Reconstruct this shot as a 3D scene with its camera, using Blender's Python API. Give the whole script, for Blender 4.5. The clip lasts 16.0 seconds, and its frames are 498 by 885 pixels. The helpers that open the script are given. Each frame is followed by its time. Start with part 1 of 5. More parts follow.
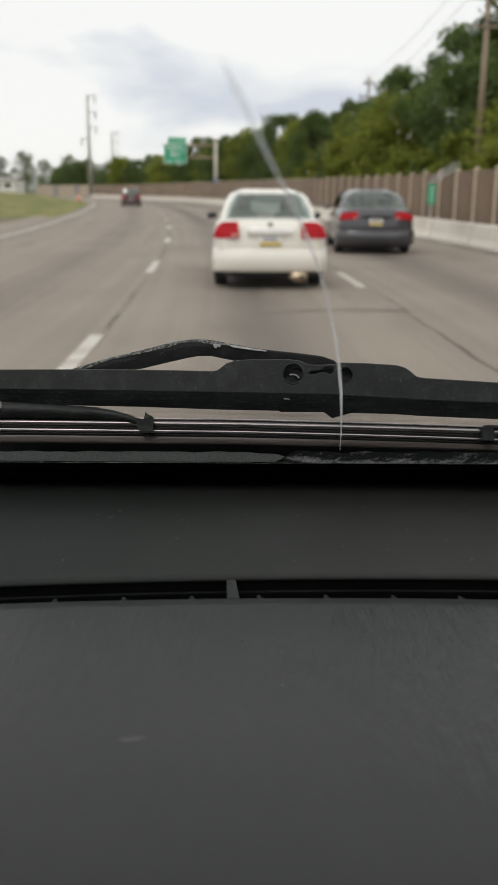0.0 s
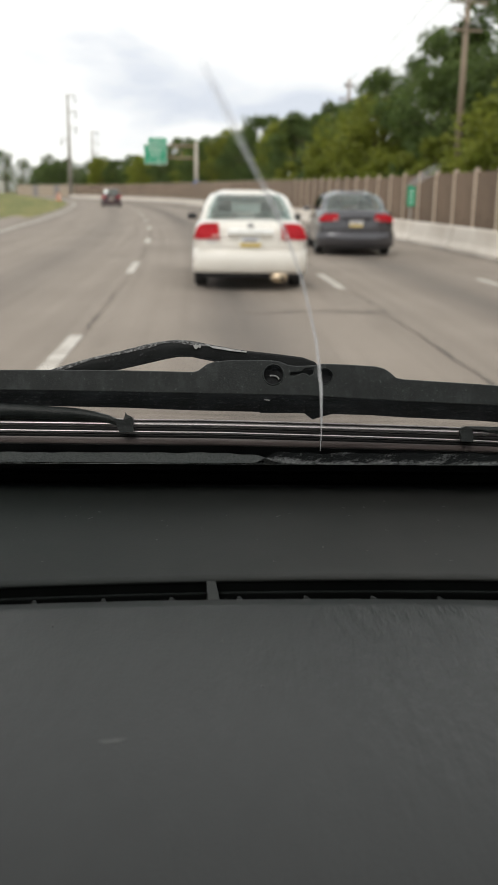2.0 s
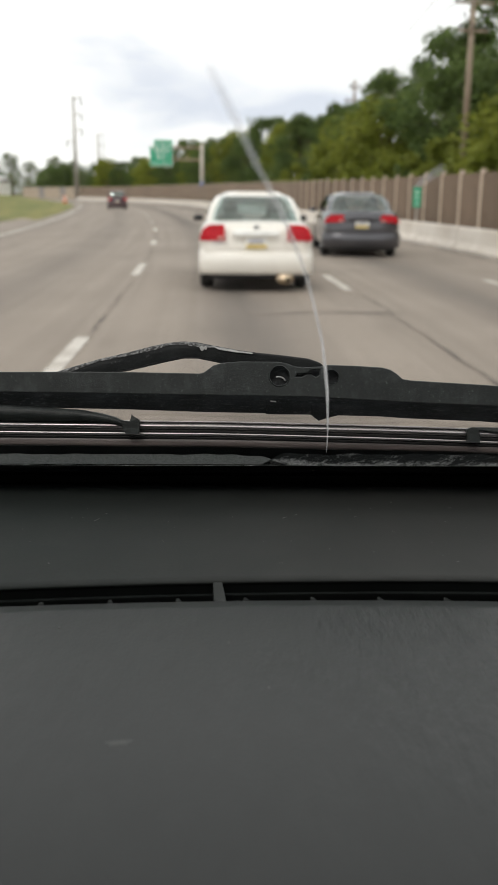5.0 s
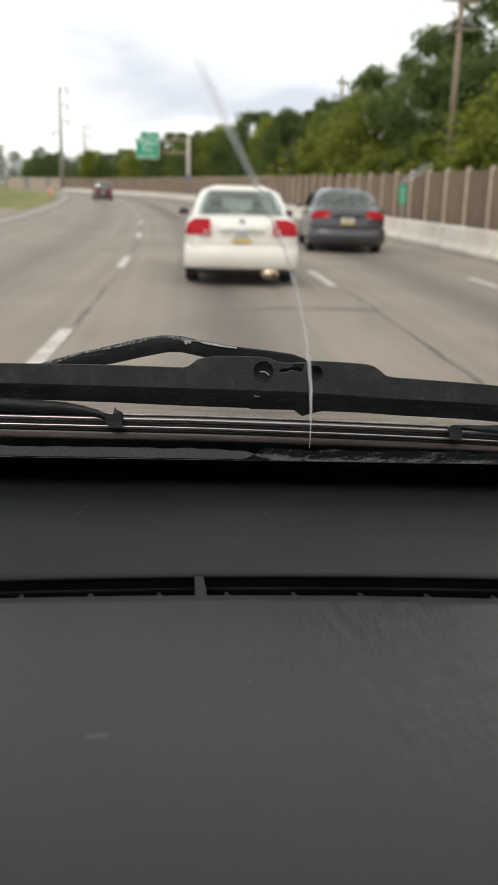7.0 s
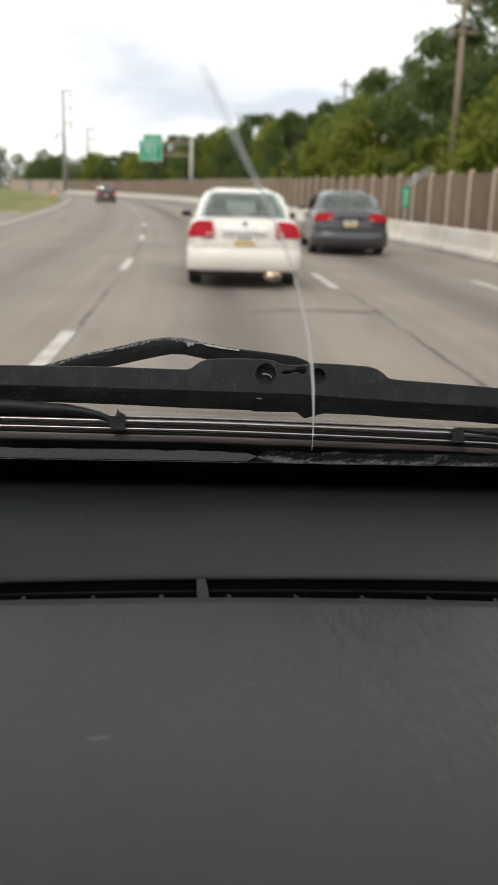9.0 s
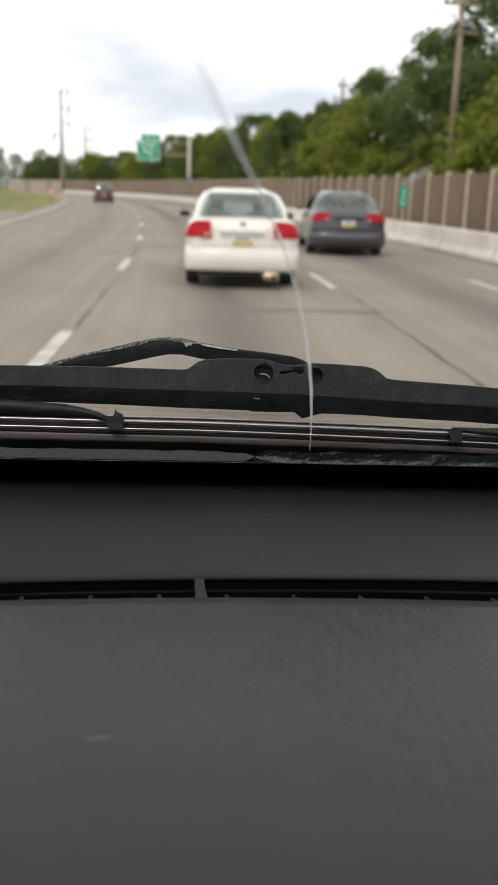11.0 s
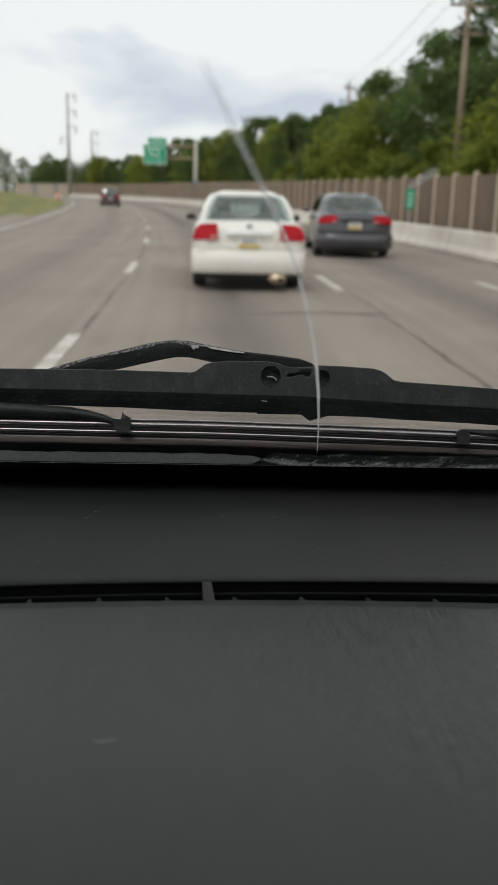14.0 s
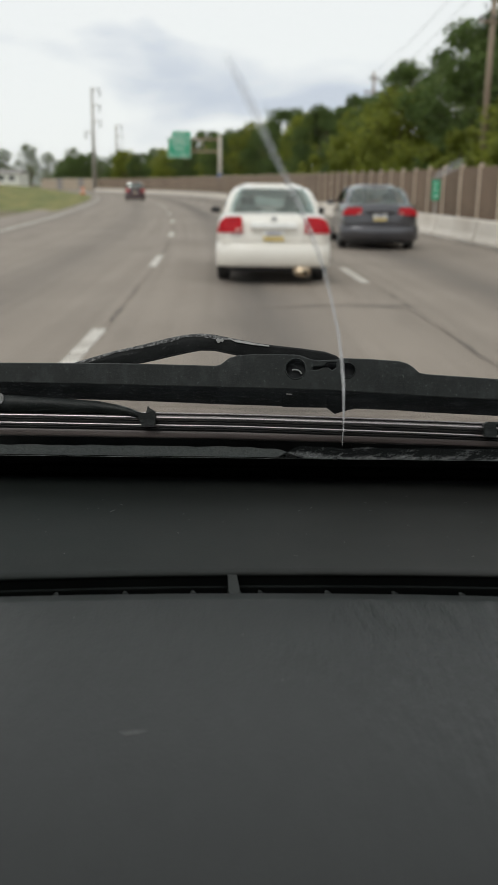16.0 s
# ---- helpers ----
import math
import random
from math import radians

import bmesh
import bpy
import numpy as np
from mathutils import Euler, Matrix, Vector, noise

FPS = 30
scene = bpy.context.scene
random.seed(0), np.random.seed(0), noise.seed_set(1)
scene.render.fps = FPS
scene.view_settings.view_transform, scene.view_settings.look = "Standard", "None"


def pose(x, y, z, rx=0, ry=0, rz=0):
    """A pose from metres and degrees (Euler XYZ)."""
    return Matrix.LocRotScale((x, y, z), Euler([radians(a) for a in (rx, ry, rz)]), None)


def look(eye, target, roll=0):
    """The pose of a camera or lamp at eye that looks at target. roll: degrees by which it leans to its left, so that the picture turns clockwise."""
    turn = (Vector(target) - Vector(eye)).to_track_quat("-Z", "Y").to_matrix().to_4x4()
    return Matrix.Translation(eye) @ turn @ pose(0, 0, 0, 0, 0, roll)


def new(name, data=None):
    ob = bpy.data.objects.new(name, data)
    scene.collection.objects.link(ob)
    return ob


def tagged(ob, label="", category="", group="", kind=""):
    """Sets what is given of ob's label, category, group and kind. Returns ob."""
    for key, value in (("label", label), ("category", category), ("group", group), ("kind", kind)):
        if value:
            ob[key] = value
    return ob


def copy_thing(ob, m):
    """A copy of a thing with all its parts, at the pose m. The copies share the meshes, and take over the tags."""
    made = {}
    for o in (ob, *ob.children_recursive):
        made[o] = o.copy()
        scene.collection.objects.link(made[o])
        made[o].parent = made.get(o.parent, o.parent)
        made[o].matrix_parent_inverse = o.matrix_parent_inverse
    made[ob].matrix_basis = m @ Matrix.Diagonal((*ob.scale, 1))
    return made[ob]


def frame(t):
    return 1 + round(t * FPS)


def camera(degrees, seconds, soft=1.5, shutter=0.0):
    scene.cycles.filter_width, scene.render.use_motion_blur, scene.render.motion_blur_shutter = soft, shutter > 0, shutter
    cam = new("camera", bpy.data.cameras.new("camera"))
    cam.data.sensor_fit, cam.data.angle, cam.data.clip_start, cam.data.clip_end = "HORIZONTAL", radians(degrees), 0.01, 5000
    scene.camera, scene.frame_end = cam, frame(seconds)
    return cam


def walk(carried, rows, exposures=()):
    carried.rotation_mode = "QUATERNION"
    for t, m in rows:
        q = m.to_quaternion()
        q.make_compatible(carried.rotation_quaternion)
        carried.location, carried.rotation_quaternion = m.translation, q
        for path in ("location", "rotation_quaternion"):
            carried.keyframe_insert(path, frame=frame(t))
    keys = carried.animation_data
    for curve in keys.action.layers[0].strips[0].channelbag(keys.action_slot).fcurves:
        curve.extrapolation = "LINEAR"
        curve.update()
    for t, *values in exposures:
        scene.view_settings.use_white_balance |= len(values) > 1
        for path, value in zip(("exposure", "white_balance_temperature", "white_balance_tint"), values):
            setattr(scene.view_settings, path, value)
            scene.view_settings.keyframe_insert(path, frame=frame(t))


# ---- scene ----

# camera: one lens; it turns a little in the passenger's hand
cam = camera(31.0, 16.0, 1.5)
EYE_Z = 1.40
PITCH = 15.6
TURNS = [
    (0, -0.03, -0.02, 0.25), (0.5, 0.02, -0.11, -0.12), (1, 0.13, -0.24, 0.3), (1.5, -1.14, 0.44, 0.58), (2, -1.29, 0.05, 0.3),
    (2.5, -1.09, 0.43, 0.38), (3, -0.6, 0.02, 0.28), (3.5, -0.73, 0.03, 0.3), (4, -0.83, 0.25, 0.35), (4.5, -0.73, 0.22, 0.15),
    (7, -1.98, -0.19, 0.92), (7.5, -1.67, -0.11, 0.93), (8, -1.86, -0.08, 1.06), (8.5, -1.98, -0.09, 0.87), (9, -1.82, -0.05, 1.01),
    (11.5, -2, -0.04, 1.02), (12, -1.87, 0, 1.25), (12.5, -1.71, -0.05, 1.12), (13, -1.57, 0.11, 0.8), (13.5, -1.51, 0.05, 0.7),
    (14, -1.49, 0.11, 0.82), (14.5, -1.53, 0.07, 0.92), (14.8, -1.2, 0.05, 0.7), (15, -1.05, -1.62, 1.2), (15.2, -0.9, -0.4, 0.4),
    (15.5, -0.22, -0.21, 0), (16, 0.1, -0.34, 0.68)]
BASE = pose(0, 0, EYE_Z, 90 - PITCH, 0, 0)
walk(cam, [(t, BASE @ pose(0, 0, 0, 0, y, 0) @ pose(0, 0, 0, p, 0, 0) @ pose(0, 0, 0, 0, 0, r)) for t, y, p, r in TURNS],
     [(0.0, -0.34, 6500, 10), (1.5, -0.20, 6500, 10), (2.5, -0.10, 6500, 10), (4.5, -0.10, 6500, 10), (7.0, -0.08, 6500, 10), (9.0, -0.06, 6500, 10), (12.5, -0.12, 6500, 10), (13.5, -0.36, 6330, 8), (15.0, -0.44, 6300, 8), (16.0, -0.42, 6330, 8)])
cam.data.dof.use_dof = True
cam.data.dof.focus_distance = 0.72
cam.data.dof.aperture_fstop = 14.0

# ---- world and sun: a bright overcast sky with thin blue-grey cloud ----
SUN_EL, SUN_ROT = radians(48), radians(200)
world = bpy.data.worlds.new("sky")
scene.world = world
world.use_nodes = True
wn, wl = world.node_tree.nodes, world.node_tree.links
wn.clear()
w_out = wn.new("ShaderNodeOutputWorld")
w_bg = wn.new("ShaderNodeBackground")
w_sky = wn.new("ShaderNodeTexSky")
w_sky.sky_type, w_sky.sun_disc, w_sky.sun_elevation, w_sky.sun_rotation = "NISHITA", False, SUN_EL, SUN_ROT
w_co = wn.new("ShaderNodeTexCoord")
w_map = wn.new("ShaderNodeMapping")
w_map.inputs["Scale"].default_value = (1.0, 1.0, 3.6)
w_map.inputs["Location"].default_value = (0.35, 0.1, 0.3)
w_noise = wn.new("ShaderNodeTexNoise")
w_noise.inputs["Scale"].default_value = 2.5
w_noise.inputs["Detail"].default_value = 4
w_noise.inputs["Roughness"].default_value = 0.5
w_noise.inputs["Distortion"].default_value = 0.35
w_ramp = wn.new("ShaderNodeValToRGB")
w_ramp.color_ramp.elements[0].position, w_ramp.color_ramp.elements[0].color = 0.40, (0.84, 0.89, 0.98, 1)
w_ramp.color_ramp.elements[1].position, w_ramp.color_ramp.elements[1].color = 0.54, (1.26, 1.26, 1.225, 1)
w_mix = wn.new("ShaderNodeMix")
w_mix.data_type, w_mix.blend_type = "RGBA", "MIX"
w_mul = wn.new("ShaderNodeMix")
w_mul.data_type, w_mul.blend_type = "RGBA", "MULTIPLY"
w_mul.inputs[0].default_value = 1.0
w_mul.inputs[7].default_value = (0.10, 0.10, 0.10, 1)
wl.new(w_co.outputs["Generated"], w_map.inputs["Vector"])
wl.new(w_map.outputs["Vector"], w_noise.inputs["Vector"])
# the grey-blue cloud lies in a bank low over the horizon, with bright white above it
w_sep, w_off, w_abs, w_bank = (wn.new("ShaderNode" + k) for k in ("SeparateXYZ", "Math", "Math", "Math"))
w_off.operation, w_abs.operation, w_bank.operation = "SUBTRACT", "ABSOLUTE", "MULTIPLY_ADD"
w_off.inputs[1].default_value = 0.085
w_bank.inputs[1].default_value = 2.0
wl.new(w_co.outputs["Generated"], w_sep.inputs["Vector"])
wl.new(w_sep.outputs["Z"], w_off.inputs[0])
wl.new(w_off.outputs[0], w_abs.inputs[0])
wl.new(w_abs.outputs[0], w_bank.inputs[0])
wl.new(w_noise.outputs["Fac"], w_bank.inputs[2])
wl.new(w_bank.outputs[0], w_ramp.inputs["Fac"])
wl.new(w_sky.outputs["Color"], w_mul.inputs[6])
w_mix.inputs[0].default_value = 0.92
wl.new(w_mul.outputs[2], w_mix.inputs[6])
wl.new(w_ramp.outputs["Color"], w_mix.inputs[7])
wl.new(w_mix.outputs[2], w_bg.inputs["Color"])
w_bg.inputs["Strength"].default_value = 1.0
wl.new(w_bg.outputs["Background"], w_out.inputs["Surface"])

sun = new("sun", bpy.data.lights.new("sun", "SUN"))
sun.data.energy, sun.data.angle, sun.data.color = 0.8, radians(14), (1.0, 0.95, 0.88)
sun.matrix_world = look((-20, -20, 60), (-20 + 12, -20 + 30, 60 - 36))


# ---- materials ----
def material(name, color, rough=0.6, metal=0.0, color2=None, scale=8.0, bump=0.0, bump_scale=60.0, spread=0.0,
             spec=0.5, coat=0.0, stretch=(1, 1, 1), detail=6, low=0.35, high=0.65, per_object=0.0, per_island=0.0):
    """Principled material: two colours mixed by noise at two scales, fine bump, and a small change per object or island."""
    m = bpy.data.materials.new(name)
    m.use_nodes = True
    n, l = m.node_tree.nodes, m.node_tree.links
    p = n["Principled BSDF"]
    p.inputs["Roughness"].default_value, p.inputs["Metallic"].default_value = rough, metal
    p.inputs["Specular IOR Level"].default_value, p.inputs["Coat Weight"].default_value = spec, coat
    p.inputs["Coat Roughness"].default_value = 0.06
    co = n.new("ShaderNodeTexCoord")
    mp = n.new("ShaderNodeMapping")
    mp.inputs["Scale"].default_value = stretch
    l.new(co.outputs["Object"], mp.inputs["Vector"])
    big = n.new("ShaderNodeTexNoise")
    big.inputs["Scale"].default_value, big.inputs["Detail"].default_value = scale, detail
    l.new(mp.outputs["Vector"], big.inputs["Vector"])
    ramp = n.new("ShaderNodeValToRGB")
    ramp.color_ramp.elements[0].position, ramp.color_ramp.elements[1].position = low, high
    ramp.color_ramp.elements[0].color = (*color, 1)
    ramp.color_ramp.elements[1].color = (*(color2 or [min(1, c * 1.18) for c in color]), 1)
    l.new(big.outputs["Fac"], ramp.inputs["Fac"])
    last = ramp.outputs["Color"]
    fine = n.new("ShaderNodeTexNoise")
    fine.inputs["Scale"].default_value, fine.inputs["Detail"].default_value = bump_scale, 4
    l.new(mp.outputs["Vector"], fine.inputs["Vector"])
    if spread:
        hsv = n.new("ShaderNodeHueSaturation")
        mr = n.new("ShaderNodeMapRange")
        mr.inputs["From Min"].default_value, mr.inputs["From Max"].default_value = 0.3, 0.7
        mr.inputs["To Min"].default_value, mr.inputs["To Max"].default_value = 1 - spread, 1 + spread
        l.new(fine.outputs["Fac"], mr.inputs["Value"])
        l.new(mr.outputs["Result"], hsv.inputs["Value"])
        l.new(last, hsv.inputs["Color"])
        last = hsv.outputs["Color"]
    for amount, node, socket in ((per_object, "ShaderNodeObjectInfo", "Random"), (per_island, "ShaderNodeNewGeometry", "Random Per Island")):
        if amount:
            src = n.new(node)
            hsv = n.new("ShaderNodeHueSaturation")
            mr = n.new("ShaderNodeMapRange")
            mr.inputs["To Min"].default_value, mr.inputs["To Max"].default_value = 1 - amount, 1 + amount
            l.new(src.outputs[socket], mr.inputs["Value"])
            l.new(mr.outputs["Result"], hsv.inputs["Value"])
            l.new(last, hsv.inputs["Color"])
            last = hsv.outputs["Color"]
    l.new(last, p.inputs["Base Color"])
    if bump:
        b = n.new("ShaderNodeBump")
        b.inputs["Strength"].default_value, b.inputs["Distance"].default_value = bump, 1.0 / bump_scale * 0.3
        l.new(fine.outputs["Fac"], b.inputs["Height"])
        l.new(b.outputs["Normal"], p.inputs["Normal"])
    return m


def clear_glass(name, gloss, tint=(1, 1, 1), least=0.0):
    m = bpy.data.materials.new(name)
    m.use_nodes = True
    n, l = m.node_tree.nodes, m.node_tree.links
    n.clear()
    out = n.new("ShaderNodeOutputMaterial")
    tr = n.new("ShaderNodeBsdfTransparent")
    tr.inputs["Color"].default_value = (*tint, 1)
    gl = n.new("ShaderNodeBsdfGlossy")
    gl.inputs["Roughness"].default_value = 0.02
    lw = n.new("ShaderNodeLayerWeight")
    lw.inputs["Blend"].default_value = 0.5
    pw = n.new("ShaderNodeMath")
    pw.operation = "POWER"
    pw.inputs[1].default_value = 4.0
    l.new(lw.outputs["Facing"], pw.inputs[0])
    fr = n.new("ShaderNodeMath")
    fr.operation = "MULTIPLY"
    fr.inputs[1].default_value = gloss
    l.new(pw.outputs[0], fr.inputs[0])
    ad = n.new("ShaderNodeMath")
    ad.operation = "ADD"
    ad.inputs[1].default_value = least
    l.new(fr.outputs[0], ad.inputs[0])
    mx = n.new("ShaderNodeMixShader")
    l.new(ad.outputs[0], mx.inputs["Fac"])
    l.new(tr.outputs["BSDF"], mx.inputs[1])
    l.new(gl.outputs["BSDF"], mx.inputs[2])
    l.new(mx.outputs["Shader"], out.inputs["Surface"])
    return m


def lit_through(name, color, clear):
    """A thin flake of broken glass: partly clear, the rest glowing with the daylight behind it."""
    m = bpy.data.materials.new(name)
    m.use_nodes = True
    n, l = m.node_tree.nodes, m.node_tree.links
    n.clear()
    out, tr, tl, mx = (n.new(k) for k in ("ShaderNodeOutputMaterial", "ShaderNodeBsdfTransparent", "ShaderNodeBsdfTranslucent", "ShaderNodeMixShader"))
    ns, mr = n.new("ShaderNodeTexNoise"), n.new("ShaderNodeMapRange")
    ns.inputs["Scale"].default_value = 260
    mr.inputs["From Min"].default_value, mr.inputs["From Max"].default_value = 0.3, 0.7
    mr.inputs["To Min"].default_value, mr.inputs["To Max"].default_value = clear - 0.2, clear + 0.2
    l.new(ns.outputs["Fac"], mr.inputs["Value"])
    l.new(mr.outputs["Result"], mx.inputs["Fac"])
    tl.inputs["Color"].default_value = (*color, 1)
    l.new(tl.outputs["BSDF"], mx.inputs[1])
    l.new(tr.outputs["BSDF"], mx.inputs[2])
    l.new(mx.outputs["Shader"], out.inputs["Surface"])
    return m


def film(name, dark, pale, scale, low, high, heap=0.0):
    """Dust on glass: thin, so that daylight shows through its grains; heap gathers the grains at the foot."""
    m = bpy.data.materials.new(name)
    m.use_nodes = True
    n, l = m.node_tree.nodes, m.node_tree.links
    n.clear()
    out, df, tl, mx = (n.new(k) for k in ("ShaderNodeOutputMaterial", "ShaderNodeBsdfDiffuse", "ShaderNodeBsdfTranslucent", "ShaderNodeMixShader"))
    co, mp, ns, rp = (n.new(k) for k in ("ShaderNodeTexCoord", "ShaderNodeMapping", "ShaderNodeTexNoise", "ShaderNodeValToRGB"))
    mp.inputs["Scale"].default_value = (0.6, 0.16, 0.16)
    ns.inputs["Scale"].default_value, ns.inputs["Detail"].default_value = scale, 9
    ns.inputs["Roughness"].default_value = 0.75 if heap else 0.5
    rp.color_ramp.elements[0].position, rp.color_ramp.elements[1].position = low, high
    rp.color_ramp.elements[0].color, rp.color_ramp.elements[1].color = (*dark, 1), (*pale, 1)
    l.new(co.outputs["Object"], mp.inputs["Vector"])
    l.new(mp.outputs["Vector"], ns.inputs["Vector"])
    grains = ns.outputs["Fac"]
    if heap:
        sp, mr, ad = (n.new("ShaderNode" + k) for k in ("SeparateXYZ", "MapRange", "Math"))
        l.new(co.outputs["Object"], sp.inputs["Vector"])
        mr.inputs["From Min"].default_value, mr.inputs["From Max"].default_value = 0.698, 0.7255
        mr.inputs["To Min"].default_value, mr.inputs["To Max"].default_value = -heap * 0.5, heap * 0.5
        l.new(sp.outputs["Y"], mr.inputs["Value"])
        ad.operation = "ADD"
        l.new(grains, ad.inputs[0])
        l.new(mr.outputs["Result"], ad.inputs[1])
        # the grit lies in clumps with bare stretches between
        cl, cr, ca = (n.new("ShaderNode" + k) for k in ("TexNoise", "MapRange", "Math"))
        cl.inputs["Scale"].default_value, cl.inputs["Detail"].default_value = 26.0, 5
        l.new(co.outputs["Object"], cl.inputs["Vector"])
        cr.inputs["From Min"].default_value, cr.inputs["From Max"].default_value = 0.35, 0.65
        cr.inputs["To Min"].default_value, cr.inputs["To Max"].default_value = -0.16, 0.08
        l.new(cl.outputs["Fac"], cr.inputs["Value"])
        ca.operation = "ADD"
        l.new(ad.outputs[0], ca.inputs[0])
        l.new(cr.outputs["Result"], ca.inputs[1])
        grains = ca.outputs[0]
    l.new(grains, rp.inputs["Fac"])
    l.new(rp.outputs["Color"], df.inputs["Color"])
    l.new(rp.outputs["Color"], tl.inputs["Color"])
    mx.inputs["Fac"].default_value = 0.6
    l.new(df.outputs["BSDF"], mx.inputs[1])
    l.new(tl.outputs["BSDF"], mx.inputs[2])
    l.new(mx.outputs["Shader"], out.inputs["Surface"])
    return m


def thin_film(name, color, clear):
    """A see-through tinted film, thicker and thinner in streaks."""
    m = bpy.data.materials.new(name)
    m.use_nodes = True
    n, l = m.node_tree.nodes, m.node_tree.links
    n.clear()
    out, tr, df, mx = (n.new(k) for k in ("ShaderNodeOutputMaterial", "ShaderNodeBsdfTransparent", "ShaderNodeBsdfDiffuse", "ShaderNodeMixShader"))
    co, mp, ns, mr = (n.new("ShaderNode" + k) for k in ("TexCoord", "Mapping", "TexNoise", "MapRange"))
    mp.inputs["Scale"].default_value = (0.15, 1, 1)
    ns.inputs["Scale"].default_value, ns.inputs["Detail"].default_value = 120, 6
    mr.inputs["From Min"].default_value, mr.inputs["From Max"].default_value = 0.3, 0.7
    mr.inputs["To Min"].default_value, mr.inputs["To Max"].default_value = clear - 0.12, clear + 0.12
    l.new(co.outputs["Object"], mp.inputs["Vector"])
    l.new(mp.outputs["Vector"], ns.inputs["Vector"])
    l.new(ns.outputs["Fac"], mr.inputs["Value"])
    l.new(mr.outputs["Result"], mx.inputs["Fac"])
    df.inputs["Color"].default_value = (*color, 1)
    l.new(df.outputs["BSDF"], mx.inputs[1])
    l.new(tr.outputs["BSDF"], mx.inputs[2])
    l.new(mx.outputs["Shader"], out.inputs["Surface"])
    return m


def leaf_material(name, color, color2, island=0.3):
    """Matt leaf that lets a third of the light through."""
    m = material(name, color, 0.6, 0, color2, 0.5, per_island=island, per_object=0.12, spec=0.3)
    n, l = m.node_tree.nodes, m.node_tree.links
    p, out = n["Principled BSDF"], n["Material Output"]
    tl, mx = n.new("ShaderNodeBsdfTranslucent"), n.new("ShaderNodeMixShader")
    mx.inputs["Fac"].default_value = 0.35
    l.new(p.inputs["Base Color"].links[0].from_socket, tl.inputs["Color"])
    l.new(p.outputs["BSDF"], mx.inputs[1])
    l.new(tl.outputs["BSDF"], mx.inputs[2])
    l.new(mx.outputs["Shader"], out.inputs["Surface"])
    return m


def road_material():
    """Worn grey-tan concrete: dark oil stains along each lane's middle, pale wheel tracks, patches and fine grit."""
    m = material("road_concrete", (0.265, 0.225, 0.186), 0.85, 0, (0.315, 0.269, 0.223), 0.35, 0.5, 45.0, 0.15, low=0.3, high=0.7)
    n, l = m.node_tree.nodes, m.node_tree.links
    p = n["Principled BSDF"]
    was = p.inputs["Base Color"].links[0].from_socket
    uv = n.new("ShaderNodeUVMap")
    uv.uv_map = "lane"
    sep = n.new("ShaderNodeSeparateXYZ")
    l.new(uv.outputs["UV"], sep.inputs["Vector"])

    def math_node(op, a, b):
        x = n.new("ShaderNodeMath")
        x.operation = op
        for k, v in enumerate((a, b)):
            if isinstance(v, (int, float)):
                x.inputs[k].default_value = v
            else:
                l.new(v, x.inputs[k])
        return x.outputs[0]
    lane = math_node("COSINE", math_node("MULTIPLY", math_node("SUBTRACT", sep.outputs["X"], 1.7), 2 * math.pi / 3.4), 0)
    lane = math_node("POWER", math_node("MAXIMUM", math_node("MULTIPLY_ADD", lane, 0.5), 0.0), 4.0)
    mp = n.new("ShaderNodeMapping")
    mp.inputs["Scale"].default_value = (1.4, 0.10, 1)
    l.new(uv.outputs["UV"], mp.inputs["Vector"])
    ns = n.new("ShaderNodeTexNoise")
    ns.inputs["Scale"].default_value, ns.inputs["Detail"].default_value = 1.0, 5
    l.new(mp.outputs["Vector"], ns.inputs["Vector"])
    lane = math_node("MULTIPLY", lane, math_node("MULTIPLY_ADD", math_node("GREATER_THAN", sep.outputs["X"], 0.0), 0.55))
    oil = math_node("MULTIPLY", lane, math_node("MULTIPLY", ns.outputs["Fac"], 1.15))
    mix = n.new("ShaderNodeMix")
    mix.data_type = "RGBA"
    l.new(oil, mix.inputs[0])
    l.new(was, mix.inputs[6])
    mix.inputs[7].default_value = (0.085, 0.075, 0.068, 1)
    last = mix.outputs[2]
    # tyre-worn streaks along the lanes, then darker blotches and patches
    for stretch, low, high, most, tone in (((5.0, 0.05, 1), 0.42, 0.72, 0.35, (0.16, 0.135, 0.11)), ((1.1, 0.33, 1), 0.56, 0.74, 0.40, (0.14, 0.12, 0.10)), ((14.0, 3.0, 1), 0.60, 0.80, 0.40, (0.12, 0.10, 0.085))):
        mp, ns, mr, mx = (n.new("ShaderNode" + k) for k in ("Mapping", "TexNoise", "MapRange", "Mix"))
        mx.data_type = "RGBA"
        mp.inputs["Scale"].default_value = stretch
        ns.inputs["Scale"].default_value, ns.inputs["Detail"].default_value = 1.0, 6
        l.new(uv.outputs["UV"], mp.inputs["Vector"])
        l.new(mp.outputs["Vector"], ns.inputs["Vector"])
        mr.inputs["From Min"].default_value, mr.inputs["From Max"].default_value = low, high
        mr.inputs["To Max"].default_value = most
        l.new(ns.outputs["Fac"], mr.inputs["Value"])
        l.new(mr.outputs["Result"], mx.inputs[0])
        l.new(last, mx.inputs[6])
        mx.inputs[7].default_value = (*tone, 1)
        last = mx.outputs[2]
    l.new(last, p.inputs["Base Color"])
    return m


